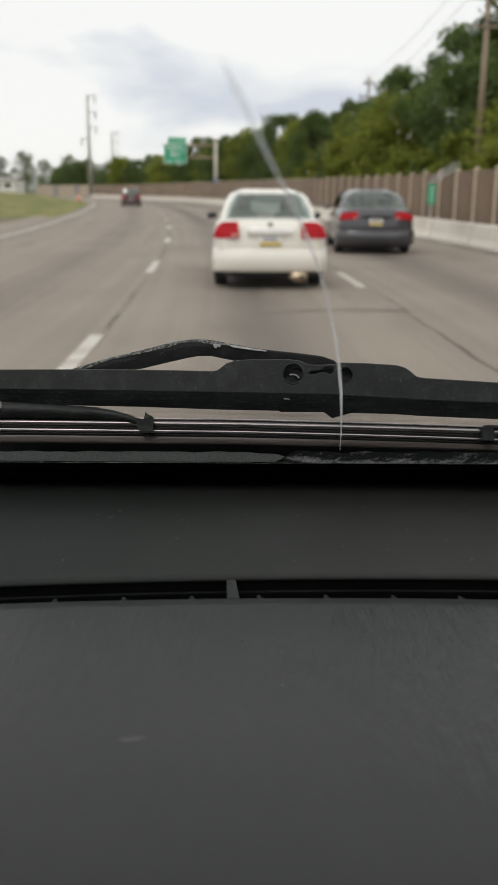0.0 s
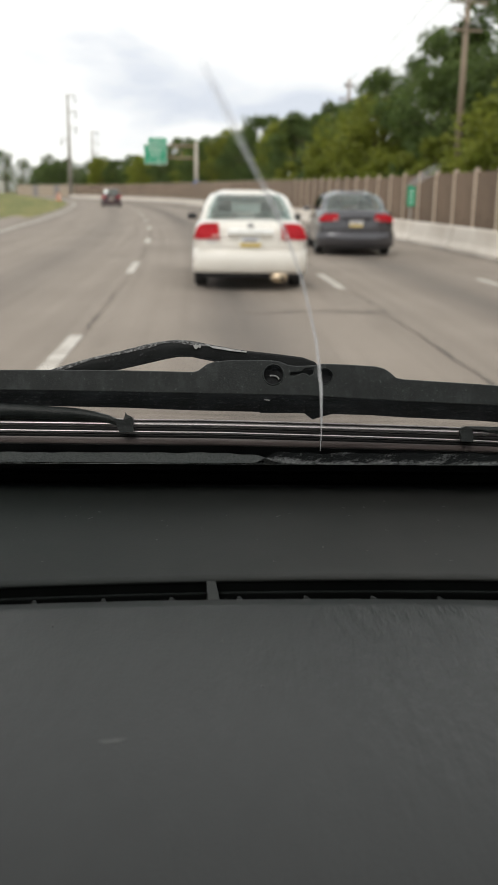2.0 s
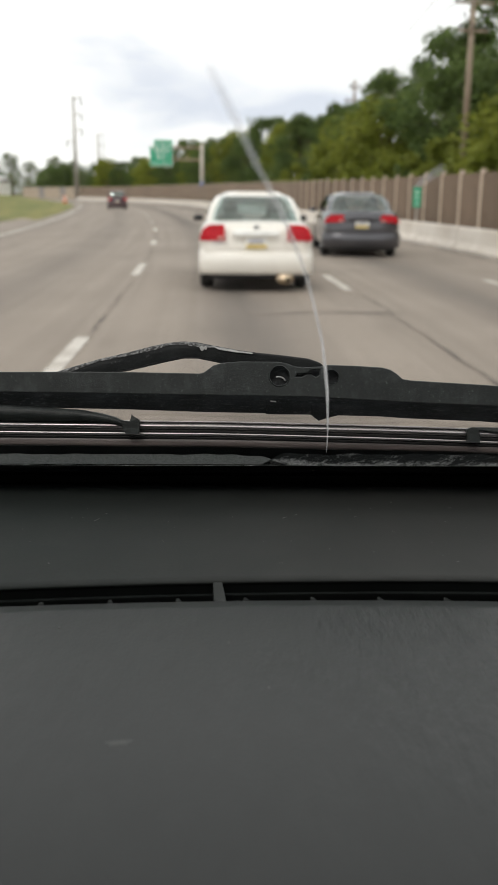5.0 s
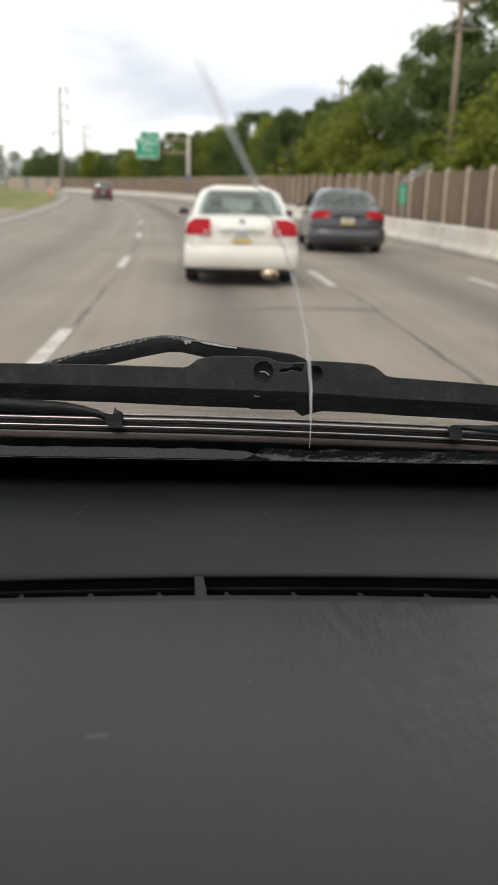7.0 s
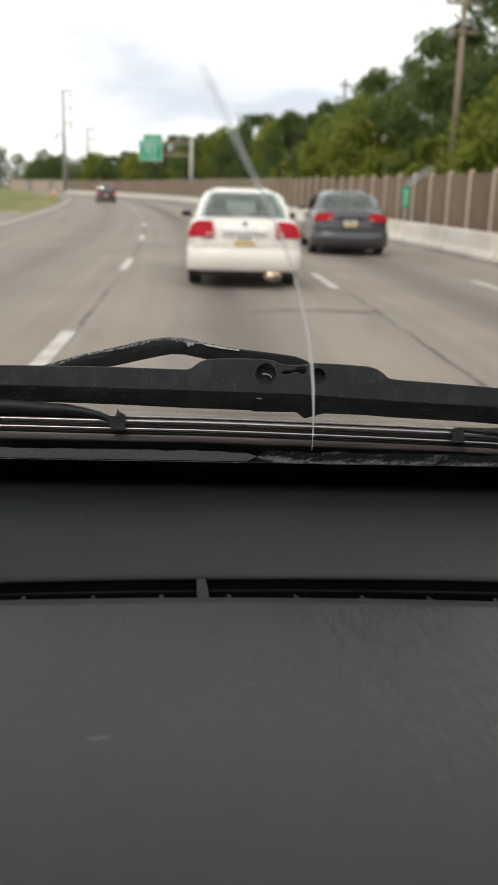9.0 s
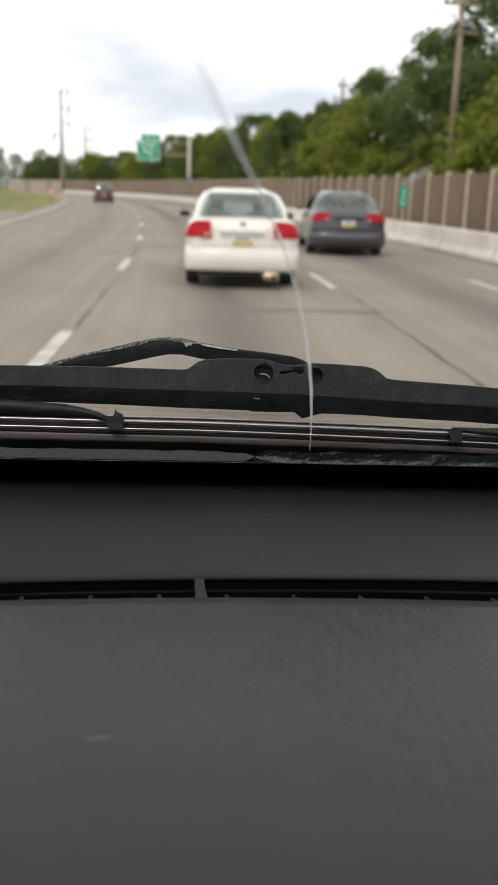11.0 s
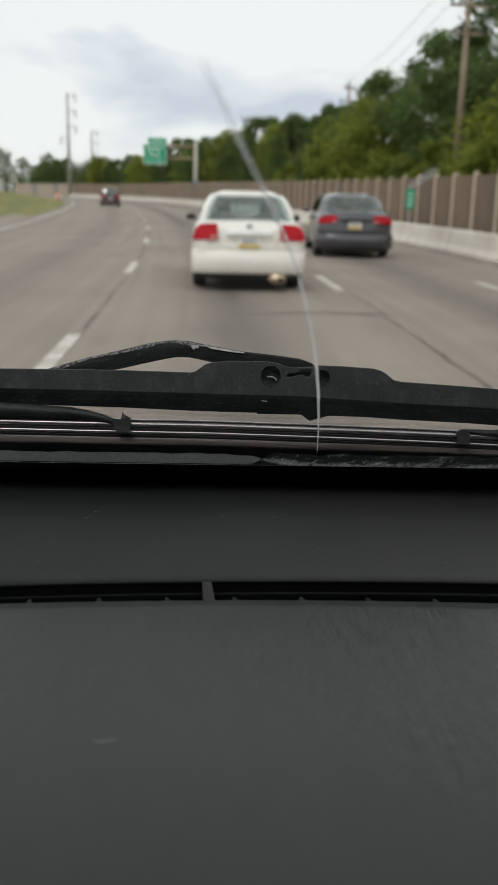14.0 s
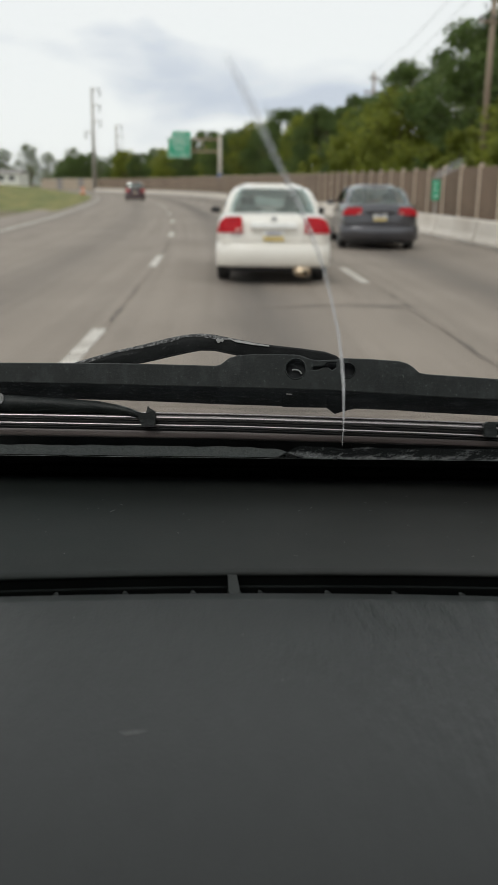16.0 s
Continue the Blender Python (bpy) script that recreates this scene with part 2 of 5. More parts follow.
def vinyl(name, color, color2):
    """Moulded vinyl: fine leather grain with long wrinkles that come and go in patches."""
    m = material(name, color, 0.39, 0, color2, 7.0, 0.0, 80.0, 0.06, spec=0.55, detail=8, stretch=(1, 0.7, 1))
    n, l = m.node_tree.nodes, m.node_tree.links
    p = n["Principled BSDF"]
    co = n.new("ShaderNodeTexCoord")

    def grain(scale, stretch, detail):
        mp, ns = n.new("ShaderNodeMapping"), n.new("ShaderNodeTexNoise")
        mp.inputs["Scale"].default_value = stretch
        ns.inputs["Scale"].default_value, ns.inputs["Detail"].default_value = scale, detail
        l.new(co.outputs["Object"], mp.inputs["Vector"])
        l.new(mp.outputs["Vector"], ns.inputs["Vector"])
        return ns.outputs["Fac"]
    patch = n.new("ShaderNodeMapRange")
    patch.inputs["From Min"].default_value, patch.inputs["From Max"].default_value = -0.07, 0.0
    patch.inputs["To Min"].default_value, patch.inputs["To Max"].default_value = 0.90, 0.12
    spot, far_off, blot = (n.new("ShaderNode" + k) for k in ("VectorMath", "VectorMath", "Math"))
    spot.operation, far_off.operation, blot.operation = "SUBTRACT", "LENGTH", "MULTIPLY_ADD"
    spot.inputs[1].default_value = (0.115, 0.425, -0.243)
    l.new(co.outputs["Object"], spot.inputs[0])
    l.new(spot.outputs["Vector"], far_off.inputs[0])
    l.new(grain(14.0, (1, 0.8, 1), 4), blot.inputs[0])
    blot.inputs[1].default_value = -0.22
    l.new(far_off.outputs["Value"], blot.inputs[2])
    l.new(blot.outputs[0], patch.inputs["Value"])
    wrinkle, fine = n.new("ShaderNodeBump"), n.new("ShaderNodeBump")
    wrinkle.inputs["Distance"].default_value = 0.0030
    l.new(patch.outputs["Result"], wrinkle.inputs["Strength"])
    l.new(grain(125.0, (1, 0.36, 1), 3), wrinkle.inputs["Height"])
    fine.inputs["Strength"].default_value, fine.inputs["Distance"].default_value = 0.2, 0.0008
    l.new(grain(700.0, (1, 0.6, 1), 2), fine.inputs["Height"])
    l.new(wrinkle.outputs["Normal"], fine.inputs["Normal"])
    l.new(fine.outputs["Normal"], p.inputs["Normal"])
    return m


def side_toned(name, color, dust):
    """Dark plastic with a smudged warmer tone, stronger towards one end; dust is that tone."""
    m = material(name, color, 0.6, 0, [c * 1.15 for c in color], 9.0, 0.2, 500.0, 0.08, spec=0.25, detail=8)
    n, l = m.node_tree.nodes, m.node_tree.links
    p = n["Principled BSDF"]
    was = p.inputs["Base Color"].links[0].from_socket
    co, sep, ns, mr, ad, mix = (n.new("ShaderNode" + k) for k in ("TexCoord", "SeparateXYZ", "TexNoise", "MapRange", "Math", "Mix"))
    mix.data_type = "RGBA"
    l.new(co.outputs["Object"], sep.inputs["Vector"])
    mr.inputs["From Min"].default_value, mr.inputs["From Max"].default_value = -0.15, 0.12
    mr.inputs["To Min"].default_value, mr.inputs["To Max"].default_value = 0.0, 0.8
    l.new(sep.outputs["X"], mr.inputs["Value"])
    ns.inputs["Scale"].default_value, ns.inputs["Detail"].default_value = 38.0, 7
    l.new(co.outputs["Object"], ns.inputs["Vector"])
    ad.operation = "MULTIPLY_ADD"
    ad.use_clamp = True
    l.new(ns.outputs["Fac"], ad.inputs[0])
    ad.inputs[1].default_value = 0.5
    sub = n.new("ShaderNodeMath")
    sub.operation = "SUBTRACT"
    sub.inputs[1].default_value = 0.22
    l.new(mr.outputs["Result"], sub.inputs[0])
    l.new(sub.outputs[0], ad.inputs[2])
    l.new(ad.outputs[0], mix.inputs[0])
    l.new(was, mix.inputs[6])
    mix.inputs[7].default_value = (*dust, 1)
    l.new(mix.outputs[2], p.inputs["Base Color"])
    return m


def add_specks(m, color, scale, low, high, stretch=(1, 1, 1)):
    """Scattered pale specks over a material's own colour."""
    n, l = m.node_tree.nodes, m.node_tree.links
    p = n["Principled BSDF"]
    was = p.inputs["Base Color"].links[0].from_socket
    co, mp, ns, mr, mix = (n.new("ShaderNode" + k) for k in ("TexCoord", "Mapping", "TexNoise", "MapRange", "Mix"))
    mix.data_type = "RGBA"
    mp.inputs["Scale"].default_value = stretch
    ns.inputs["Scale"].default_value, ns.inputs["Detail"].default_value = scale, 5
    mr.inputs["From Min"].default_value, mr.inputs["From Max"].default_value = low, high
    l.new(co.outputs["Object"], mp.inputs["Vector"])
    l.new(mp.outputs["Vector"], ns.inputs["Vector"])
    l.new(ns.outputs["Fac"], mr.inputs["Value"])
    l.new(mr.outputs["Result"], mix.inputs[0])
    l.new(was, mix.inputs[6])
    mix.inputs[7].default_value = (*color, 1)
    l.new(mix.outputs[2], p.inputs["Base Color"])


M_ROAD = road_material()
M_GRASS = material("grass", (0.105, 0.135, 0.028), 0.95, 0, (0.27, 0.235, 0.08), 0.55, 0.8, 5, 0.35, low=0.4, high=0.62)
M_SOIL = material("verge", (0.10, 0.10, 0.05), 0.95, 0, (0.18, 0.15, 0.09), 0.3, 0.5, 8, 0.2)
M_PAINT = material("lane_paint", (0.66, 0.63, 0.57), 0.7, 0, (0.46, 0.42, 0.37), 3.0, 0.3, 40, 0.1)
M_SEAL = material("joint_seal", (0.085, 0.073, 0.062), 0.8, 0, (0.25, 0.21, 0.17), 0.9, 0.3, 30, 0.2)
M_CONC = material("barrier_concrete", (0.74, 0.69, 0.62), 0.85, 0, (0.59, 0.53, 0.46), 0.9, 0.4, 25, 0.1, per_object=0.06)
M_PANEL = material("noise_panel", (0.155, 0.106, 0.072), 0.9, 0, (0.205, 0.146, 0.102), 0.8, 0.5, 14, 0.2, per_object=0.12)
M_POST = material("noise_post", (0.66, 0.55, 0.43), 0.85, 0, (0.54, 0.43, 0.33), 1.0, 0.3, 20, 0.1, per_object=0.1)
M_TAN = material("tan_block", (0.50, 0.41, 0.31), 0.85, 0, (0.44, 0.36, 0.28), 0.3, 0.3, 10, 0.06)
M_SIDING = material("white_siding", (0.74, 0.73, 0.70), 0.7, 0, (0.66, 0.65, 0.62), 0.8, 0.2, 12, 0.05)
M_GREYBLOCK = material("grey_block", (0.33, 0.31, 0.29), 0.85, 0, (0.28, 0.26, 0.25), 0.3, 0.3, 10, 0.06)
M_STEEL = material("galvanised", (0.48, 0.46, 0.42), 0.5, 0.5, (0.38, 0.36, 0.33), 2.0, 0.1, 30, 0.08)
M_PALEPOLE = material("pale_pole", (0.60, 0.55, 0.47), 0.6, 0.1, (0.50, 0.45, 0.38), 2.0, 0.1, 30, 0.08)
M_RUST = material("weathered_arm", (0.30, 0.20, 0.13), 0.7, 0.2, (0.42, 0.33, 0.25), 2.0, 0.1, 30, 0.1)
M_POLE = material("pole_wood", (0.23, 0.17, 0.12), 0.85, 0, (0.35, 0.28, 0.21), 3.0, 0.4, 18, 0.12, stretch=(1, 1, 0.1))
M_GREEN = material("sign_green", (0.0, 0.34, 0.17), 0.45, 0, (0.01, 0.38, 0.20), 0.8)
M_WHITE = material("sign_white", (0.85, 0.85, 0.82), 0.5)
M_BLUE = material("sign_blue", (0.05, 0.16, 0.45), 0.5)
M_ORANGE = material("barrel_orange", (0.72, 0.18, 0.03), 0.5, 0, (0.60, 0.15, 0.03), 3.0)
M_BARK = material("bark", (0.07, 0.05, 0.035), 0.95, 0, (0.13, 0.10, 0.075), 4, 0.7, 20, 0.2, stretch=(1, 1, 0.25))
M_LEAF = [leaf_material("leaf_deep", (0.084, 0.132, 0.036), (0.132, 0.182, 0.048)),
          leaf_material("leaf_fresh", (0.168, 0.204, 0.026), (0.255, 0.280, 0.040)),
          leaf_material("leaf_dusty", (0.13, 0.165, 0.075), (0.19, 0.225, 0.11))]
M_CARWHITE = material("white_paint", (0.86, 0.83, 0.76), 0.3, 0, (0.83, 0.795, 0.72), 1.5, coat=0.6)
M_CARGREY = material("grey_paint", (0.070, 0.069, 0.078), 0.28, 0.5, (0.080, 0.079, 0.088), 2.0, coat=0.8)
M_CARDARK = material("maroon_paint", (0.055, 0.025, 0.03), 0.3, 0.2, (0.065, 0.03, 0.035), 2.0, coat=0.8)
M_CARGLASS = clear_glass("car_glass", 0.45, (0.60, 0.70, 0.69), 0.17)
M_LAMP = material("lamp_red", (0.40, 0.003, 0.010), 0.35, 0, (0.52, 0.006, 0.016), 9.0, spec=0.3)
M_LAMPCLEAR = material("lamp_clear", (0.62, 0.30, 0.27), 0.3, 0, (0.65, 0.4, 0.35), 9.0, coat=0.2)
M_TYRE = material("tyre_rubber", (0.018, 0.018, 0.018), 0.85, 0, (0.03, 0.03, 0.03), 10, 0.3, 60)
M_RIM = material("alloy_rim", (0.50, 0.50, 0.50), 0.35, 0.8, (0.42, 0.42, 0.42), 6)
M_BLACK = material("black_plastic", (0.015, 0.015, 0.016), 0.55, 0, (0.022, 0.022, 0.023), 8, 0.2, 90)
M_PLATE = material("plate_yellow", (0.66, 0.52, 0.20), 0.5, 0, (0.60, 0.46, 0.17), 30)
M_PLATEBAR = material("plate_bar", (0.30, 0.30, 0.36), 0.5)
M_SEAM = material("seam_shade", (0.36, 0.34, 0.31), 0.7, 0, (0.42, 0.40, 0.37), 20)
M_SEAT = material("seat_cloth", (0.30, 0.27, 0.23), 0.9)
M_CHROME = material("exhaust_steel", (0.62, 0.50, 0.36), 0.3, 0.9, (0.5, 0.4, 0.28), 8)
M_DASH = vinyl("dash_vinyl", (0.0226, 0.0264, 0.0258), (0.0270, 0.0306, 0.0299))
M_DASHFAR = side_toned("dash_plastic", (0.0206, 0.0248, 0.0234), (0.0400, 0.0412, 0.0393))
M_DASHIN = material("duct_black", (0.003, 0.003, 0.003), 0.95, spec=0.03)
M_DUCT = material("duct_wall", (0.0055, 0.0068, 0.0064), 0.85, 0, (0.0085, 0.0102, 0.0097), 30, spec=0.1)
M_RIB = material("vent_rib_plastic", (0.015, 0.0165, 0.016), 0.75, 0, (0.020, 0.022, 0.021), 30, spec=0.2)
M_COWL = material("cowl_plastic", (0.008, 0.0086, 0.0086), 0.9, 0, (0.015, 0.016, 0.016), 40, spec=0.1)
M_FRIT = material("frit_black", (0.004, 0.004, 0.004), 0.5, spec=0.1)
M_HEADLINER = material("headliner", (0.30, 0.29, 0.27), 0.95, 0, (0.33, 0.32, 0.30), 5, 0.2, 300)
M_GLASS = clear_glass("windshield_glass", 0.06)
M_WIPER = material("wiper_plastic", (0.0130, 0.0162, 0.0157), 0.5, 0, (0.025, 0.0298, 0.0287), 55.0, 0.35, 420.0, 0.2, spec=0.4, detail=10, low=0.35, high=0.75)
add_specks(M_WIPER, (0.045, 0.050, 0.050), 90.0, 0.54, 0.80, (1, 1, 0.6))
add_specks(M_WIPER, (0.11, 0.115, 0.11), 420.0, 0.63, 0.78)
M_SKIRT = material("wiper_skirt", (0.0095, 0.0108, 0.0118), 0.4, 0, (0.032, 0.037, 0.040), 60.0, 0.35, 420.0, 0.25, spec=0.35, detail=12, low=0.45, high=0.8, stretch=(0.6, 1, 1))
add_specks(M_SKIRT, (0.10, 0.108, 0.116), 620.0, 0.58, 0.84, (0.4, 1, 1))
M_ARM = material("wiper_arm_paint", (0.0045, 0.0054, 0.0057), 0.5, 0, (0.011, 0.0125, 0.0125), 60.0, 0.4, 500.0, 0.25, spec=0.2)
add_specks(M_ARM, (0.10, 0.105, 0.105), 420.0, 0.65, 0.84)
M_WORN = material("worn_arm_edge", (0.012, 0.013, 0.013), 0.5, 0, (0.27, 0.27, 0.265), 520.0, 0.4, 900.0, 0.3, low=0.43, high=0.70, detail=12, stretch=(0.7, 1, 1))
M_RAIL = material("bright_rail", (0.58, 0.545, 0.545), 0.34, 1.0, (0.40, 0.37, 0.372), 30, stretch=(0.1, 1, 1))
M_RUBBER = material("blade_rubber", (0.010, 0.010, 0.010), 0.5, 0, (0.02, 0.018, 0.018), 30, stretch=(0.1, 1, 1))
M_PLUM = material("plum_trim", (0.088, 0.071, 0.068), 0.4, 0, (0.20, 0.168, 0.158), 60, 0.2, 300, 0.12, stretch=(0.06, 1, 1), low=0.38, high=0.62)
M_DIRT = film("dusty_band", (0.088, 0.095, 0.092), (0.160, 0.168, 0.162), 950, 0.30, 0.72)
M_GRIT = film("gritty_band", (0.016, 0.0172, 0.0172), (0.30, 0.307, 0.302), 480, 0.40, 0.70, 0.22)
M_RIDGE = film("dust_ridge", (0.16, 0.167, 0.16), (0.50, 0.50, 0.49), 160, 0.4, 0.7)
M_CRACK = lit_through("crack_glass", (0.54, 0.54, 0.545), 0.54)
M_FAINT = lit_through("crack_haze", (0.50, 0.51, 0.52), 0.74)
M_BROWNFILM = thin_film("brown_film", (0.14, 0.13, 0.12), 0.80)
M_SCUFF = material("scuff", (0.050, 0.054, 0.052), 0.45, 0, (0.078, 0.082, 0.078), 400)
M_BARE = material("bare_metal", (0.62, 0.62, 0.60), 0.5, 0.4, (0.45, 0.45, 0.44), 200)
M_SPECK = material("pale_speck", (0.35, 0.35, 0.34), 0.7)
M_LINT = material("dull_lint", (0.085, 0.085, 0.082), 0.8, 0, (0.15, 0.15, 0.145), 300)


# ---- mesh helpers ----
def link(name, bm, mat, parent=None, label="", smooth=False):
    me = bpy.data.meshes.new(name)
    bm.normal_update()
    bm.to_mesh(me)
    bm.free()
    for x in (mat if isinstance(mat, (list, tuple)) else [mat]):
        me.materials.append(x)
    if smooth:
        me.shade_smooth()
    ob = new(name, me)
    if parent:
        ob.parent = parent
    if label:
        tagged(ob, label)
    return ob


def part(name, bm, mat, parent, label="", smooth=False):
    return link(name, bm, mat, parent, label, smooth)


def thing(name, at, label, category, group="", kind=""):
    ob = new(name)
    ob.matrix_basis = at if isinstance(at, Matrix) else pose(*at)
    return tagged(ob, label, category, group, kind)


def box(bm, x0, x1, y0, y1, z0, z1, bevel=0.0):
    made = bmesh.ops.create_cube(bm, size=1.0)["verts"]
    for v in made:
        v.co = Vector(((x0 + x1) / 2 + v.co.x * (x1 - x0), (y0 + y1) / 2 + v.co.y * (y1 - y0), (z0 + z1) / 2 + v.co.z * (z1 - z0)))
    if bevel:
        edges = list({e for v in made for e in v.link_edges})
        bmesh.ops.bevel(bm, geom=edges, offset=bevel, segments=2, affect="EDGES", profile=0.6)
    return bm


def boxes(*dims, bevel=0.0):
    bm = bmesh.new()
    for d in dims:
        box(bm, *d, bevel=bevel)
    return bm


def loft(rings, closed=True, caps=True):
    """Skin between rings of equally many points."""
    bm = bmesh.new()
    rows = [[bm.verts.new(p) for p in r] for r in rings]
    k = len(rows[0])
    for a, b in zip(rows, rows[1:]):
        for i in range(k if closed else k - 1):
            j = (i + 1) % k
            bm.faces.new((a[i], a[j], b[j], b[i]))
    if caps and closed:
        bm.faces.new(list(reversed(rows[0])))
        bm.faces.new(rows[-1])
    bmesh.ops.recalc_face_normals(bm, faces=bm.faces)
    return bm


def tube(points, radius, sides=10):
    """A round bar along points; radius is one number or one a point."""
    pts = [Vector(p) for p in points]
    rs = radius if isinstance(radius, (list, tuple)) else [radius] * len(pts)
    rings = []
    for i, p in enumerate(pts):
        way = (pts[min(i + 1, len(pts) - 1)] - pts[max(i - 1, 0)]).normalized()
        side = way.orthogonal().normalized() if abs(way.z) > 0.9 else way.cross(Vector((0, 0, 1))).normalized()
        up = side.cross(way)
        rings.append([p + rs[i] * (math.cos(2 * math.pi * k / sides) * side + math.sin(2 * math.pi * k / sides) * up) for k in range(sides)])
    return loft(rings)


def plate(outline, y0, y1, holes=()):
    """A flat plate in x and z with holes, between the depths y0 (front) and y1."""
    bm = bmesh.new()
    edges = []
    for loop in (outline, *holes):
        vs = [bm.verts.new((x, y0, z)) for x, z in loop]
        edges += [bm.edges.new((vs[i], vs[(i + 1) % len(vs)])) for i in range(len(vs))]
    bmesh.ops.triangle_fill(bm, use_beauty=True, use_dissolve=False, edges=edges)
    faces = list(bm.faces)
    made = bmesh.ops.extrude_face_region(bm, geom=faces)["geom"]
    for v in made:
        if isinstance(v, bmesh.types.BMVert):
            v.co.y = y1
    bmesh.ops.recalc_face_normals(bm, faces=bm.faces)
    return bm


def circle(x, z, r, n=20):
    return [(x + r * math.cos(2 * math.pi * i / n), z + r * math.sin(2 * math.pi * i / n)) for i in range(n)]


def glyphs(text, size):
    cu = bpy.data.curves.new("letter", "FONT")
    cu.body, cu.size, cu.extrude, cu.align_y = text, size, 0.006, "CENTER"
    tmp = bpy.data.objects.new("letter", cu)
    me = bpy.data.meshes.new_from_object(tmp)
    bpy.data.objects.remove(tmp)
    return me


def words(text, size, mat, parent, at):
    """Raised letters in the built-in font, facing the road, each one a mesh."""
    def right(me):
        return max((v.co.x for v in me.vertices), default=0)
    whole = right(glyphs(text, size))
    for i, ch in enumerate(text):
        if ch == " ":
            continue
        me = glyphs(ch, size)
        x = right(glyphs(text[:i + 1], size)) - right(me)
        me.materials.clear()
        me.materials.append(mat)
        ob = new("letter", me)
        ob.parent = parent
        ob.matrix_basis = pose(at[0] - whole / 2 + x, at[1], at[2], 90, 0, 0)


# ---- the road's line: d metres ahead, x of the dashed line between the lanes ----
def line_x(d):
    if d < 40:
        return -1.38 - 0.0056 * d - 0.0012 * d * d
    if d < 105:
        return -3.52 - 0.1016 * (d - 40) - 0.0005 * (d - 40) ** 2
    return -12.24 - 0.1666 * (d - 105) - 0.0017 * (d - 105) ** 2


def road_point(d, off, z=0.0):
    s = (line_x(d + 0.5) - line_x(d - 0.5))
    k = 1 / math.hypot(1, s)
    return Vector((line_x(d) + off * k, d - off * s * k, z))


def heading(d):
    return math.degrees(math.atan2(-(line_x(d + 0.5) - line_x(d - 0.5)), 1))


def ribbon(d0, d1, step, off0, off1, z, wobble=0.0, uv=False):
    """A strip that follows the road between two side offsets."""
    bm = bmesh.new()
    layer = bm.loops.layers.uv.new("lane") if uv else None
    n = max(1, round((d1 - d0) / step))
    cols = off1 if isinstance(off1, (list, tuple)) else None
    rows = []
    offs = cols or (off0, off1)
    for i in range(n + 1):
        d = d0 + (d1 - d0) * i / n
        w = wobble * (noise.noise(Vector((d * 0.9, off0 * 3.1, 0))) if wobble else 0)
        rows.append([(bm.verts.new(road_point(d, o + w, z)), o, d) for o in offs])
    for a, b in zip(rows, rows[1:]):
        for i in range(len(offs) - 1):
            q = (a[i], a[i + 1], b[i + 1], b[i])
            f = bm.faces.new([v[0] for v in q])
            if layer:
                for lp, v in zip(f.loops, q):
                    lp[layer].uv = (v[1], v[2])
    return bm


def seal(d0, d1, off, width):
    """A thin uneven line of dark joint filler with tapering, broken ends."""
    bm = bmesh.new()
    last = None
    n = max(4, round((d1 - d0) / 0.25))
    for i in range(n + 1):
        d = d0 + (d1 - d0) * i / n
        w = width * min(1.0, 4 * i / n + 0.1, 4 * (n - i) / n + 0.1) * (0.75 + 0.9 * noise.noise(Vector((d * 2.3, off * 5, 3.0))))
        c = off + 0.06 * noise.noise(Vector((d * 0.8, off * 3, 0))) + 0.035 * noise.noise(Vector((d * 3.1, off, 7.0)))
        row = [bm.verts.new(road_point(d, c + s * max(0.004, w), 0.005)) for s in (-1, 1)]
        if last:
            bm.faces.new((last[0], last[1], row[1], row[0]))
        last = row
    return bm


def cross_crack(d, off0, off1, width):
    """An uneven dark crack with old filler that runs across a lane and thins out at both ends."""
    bm = bmesh.new()
    last = None
    n = max(8, round(abs(off1 - off0) / 0.12))
    for i in range(n + 1):
        u = i / n
        o = off0 + (off1 - off0) * u
        c = d + 0.35 * noise.noise(Vector((o * 0.9, d, 2.0))) + 0.10 * noise.noise(Vector((o * 4.0, d, 5.0)))
        w = width * min(1.0, 5 * u + 0.1, 5 * (1 - u) + 0.1) * (0.8 + 1.2 * noise.noise(Vector((o * 2.1, d, 9.0))))
        row = [bm.verts.new(road_point(c + k * max(0.008, w), o, 0.0045)) for k in (-1, 1)]
        if last:
            bm.faces.new((last[0], row[0], row[1], last[1]))
        last = row
    return bm


# ---- ground, road and its lines ----
gb = bmesh.new()
bmesh.ops.create_grid(gb, x_segments=40, y_segments=40, size=2500)
for v in gb.verts:
    v.co.z = -0.03
ground = tagged(link("ground", gb, M_SOIL), "dry grassy ground beside the highway", "ground", kind="structure")
road = tagged(link("road", ribbon(-12, 330, 3, -7.3, [-7.3, -4, 0, 4, 8.6], 0.0, uv=True), M_ROAD),
              "worn grey-tan concrete highway with oil-darkened lanes", "road", kind="structure")
for k in range(-1, 13):
    d = 16.2 + 9.8 * k
    part("lane_dash", ribbon(d, d + 2.6, 0.9, -0.07, 0.07, 0.006), M_PAINT, road)
for k in range(-1, 9):
    d = 13.6 + 9.8 * k
    part("lane_dash", ribbon(d, d + 2.6, 0.9, 3.33, 3.47, 0.006), M_PAINT, road)
    part("lane_dash", ribbon(d - 1.0, d + 1.8, 0.9, 6.0, 6.14, 0.006), M_PAINT, road)
part("edge_line", ribbon(2, 150, 2, -5.25, -5.10, 0.006), M_PAINT, road, "solid pale edge line")
for d0, d1 in ((3, 15.5), (19, 25.5), (28.6, 36), (38, 60)):
    part("joint_seal", seal(d0, d1, 0.03, 0.032), M_SEAL, road, "dark uneven longitudinal joint")
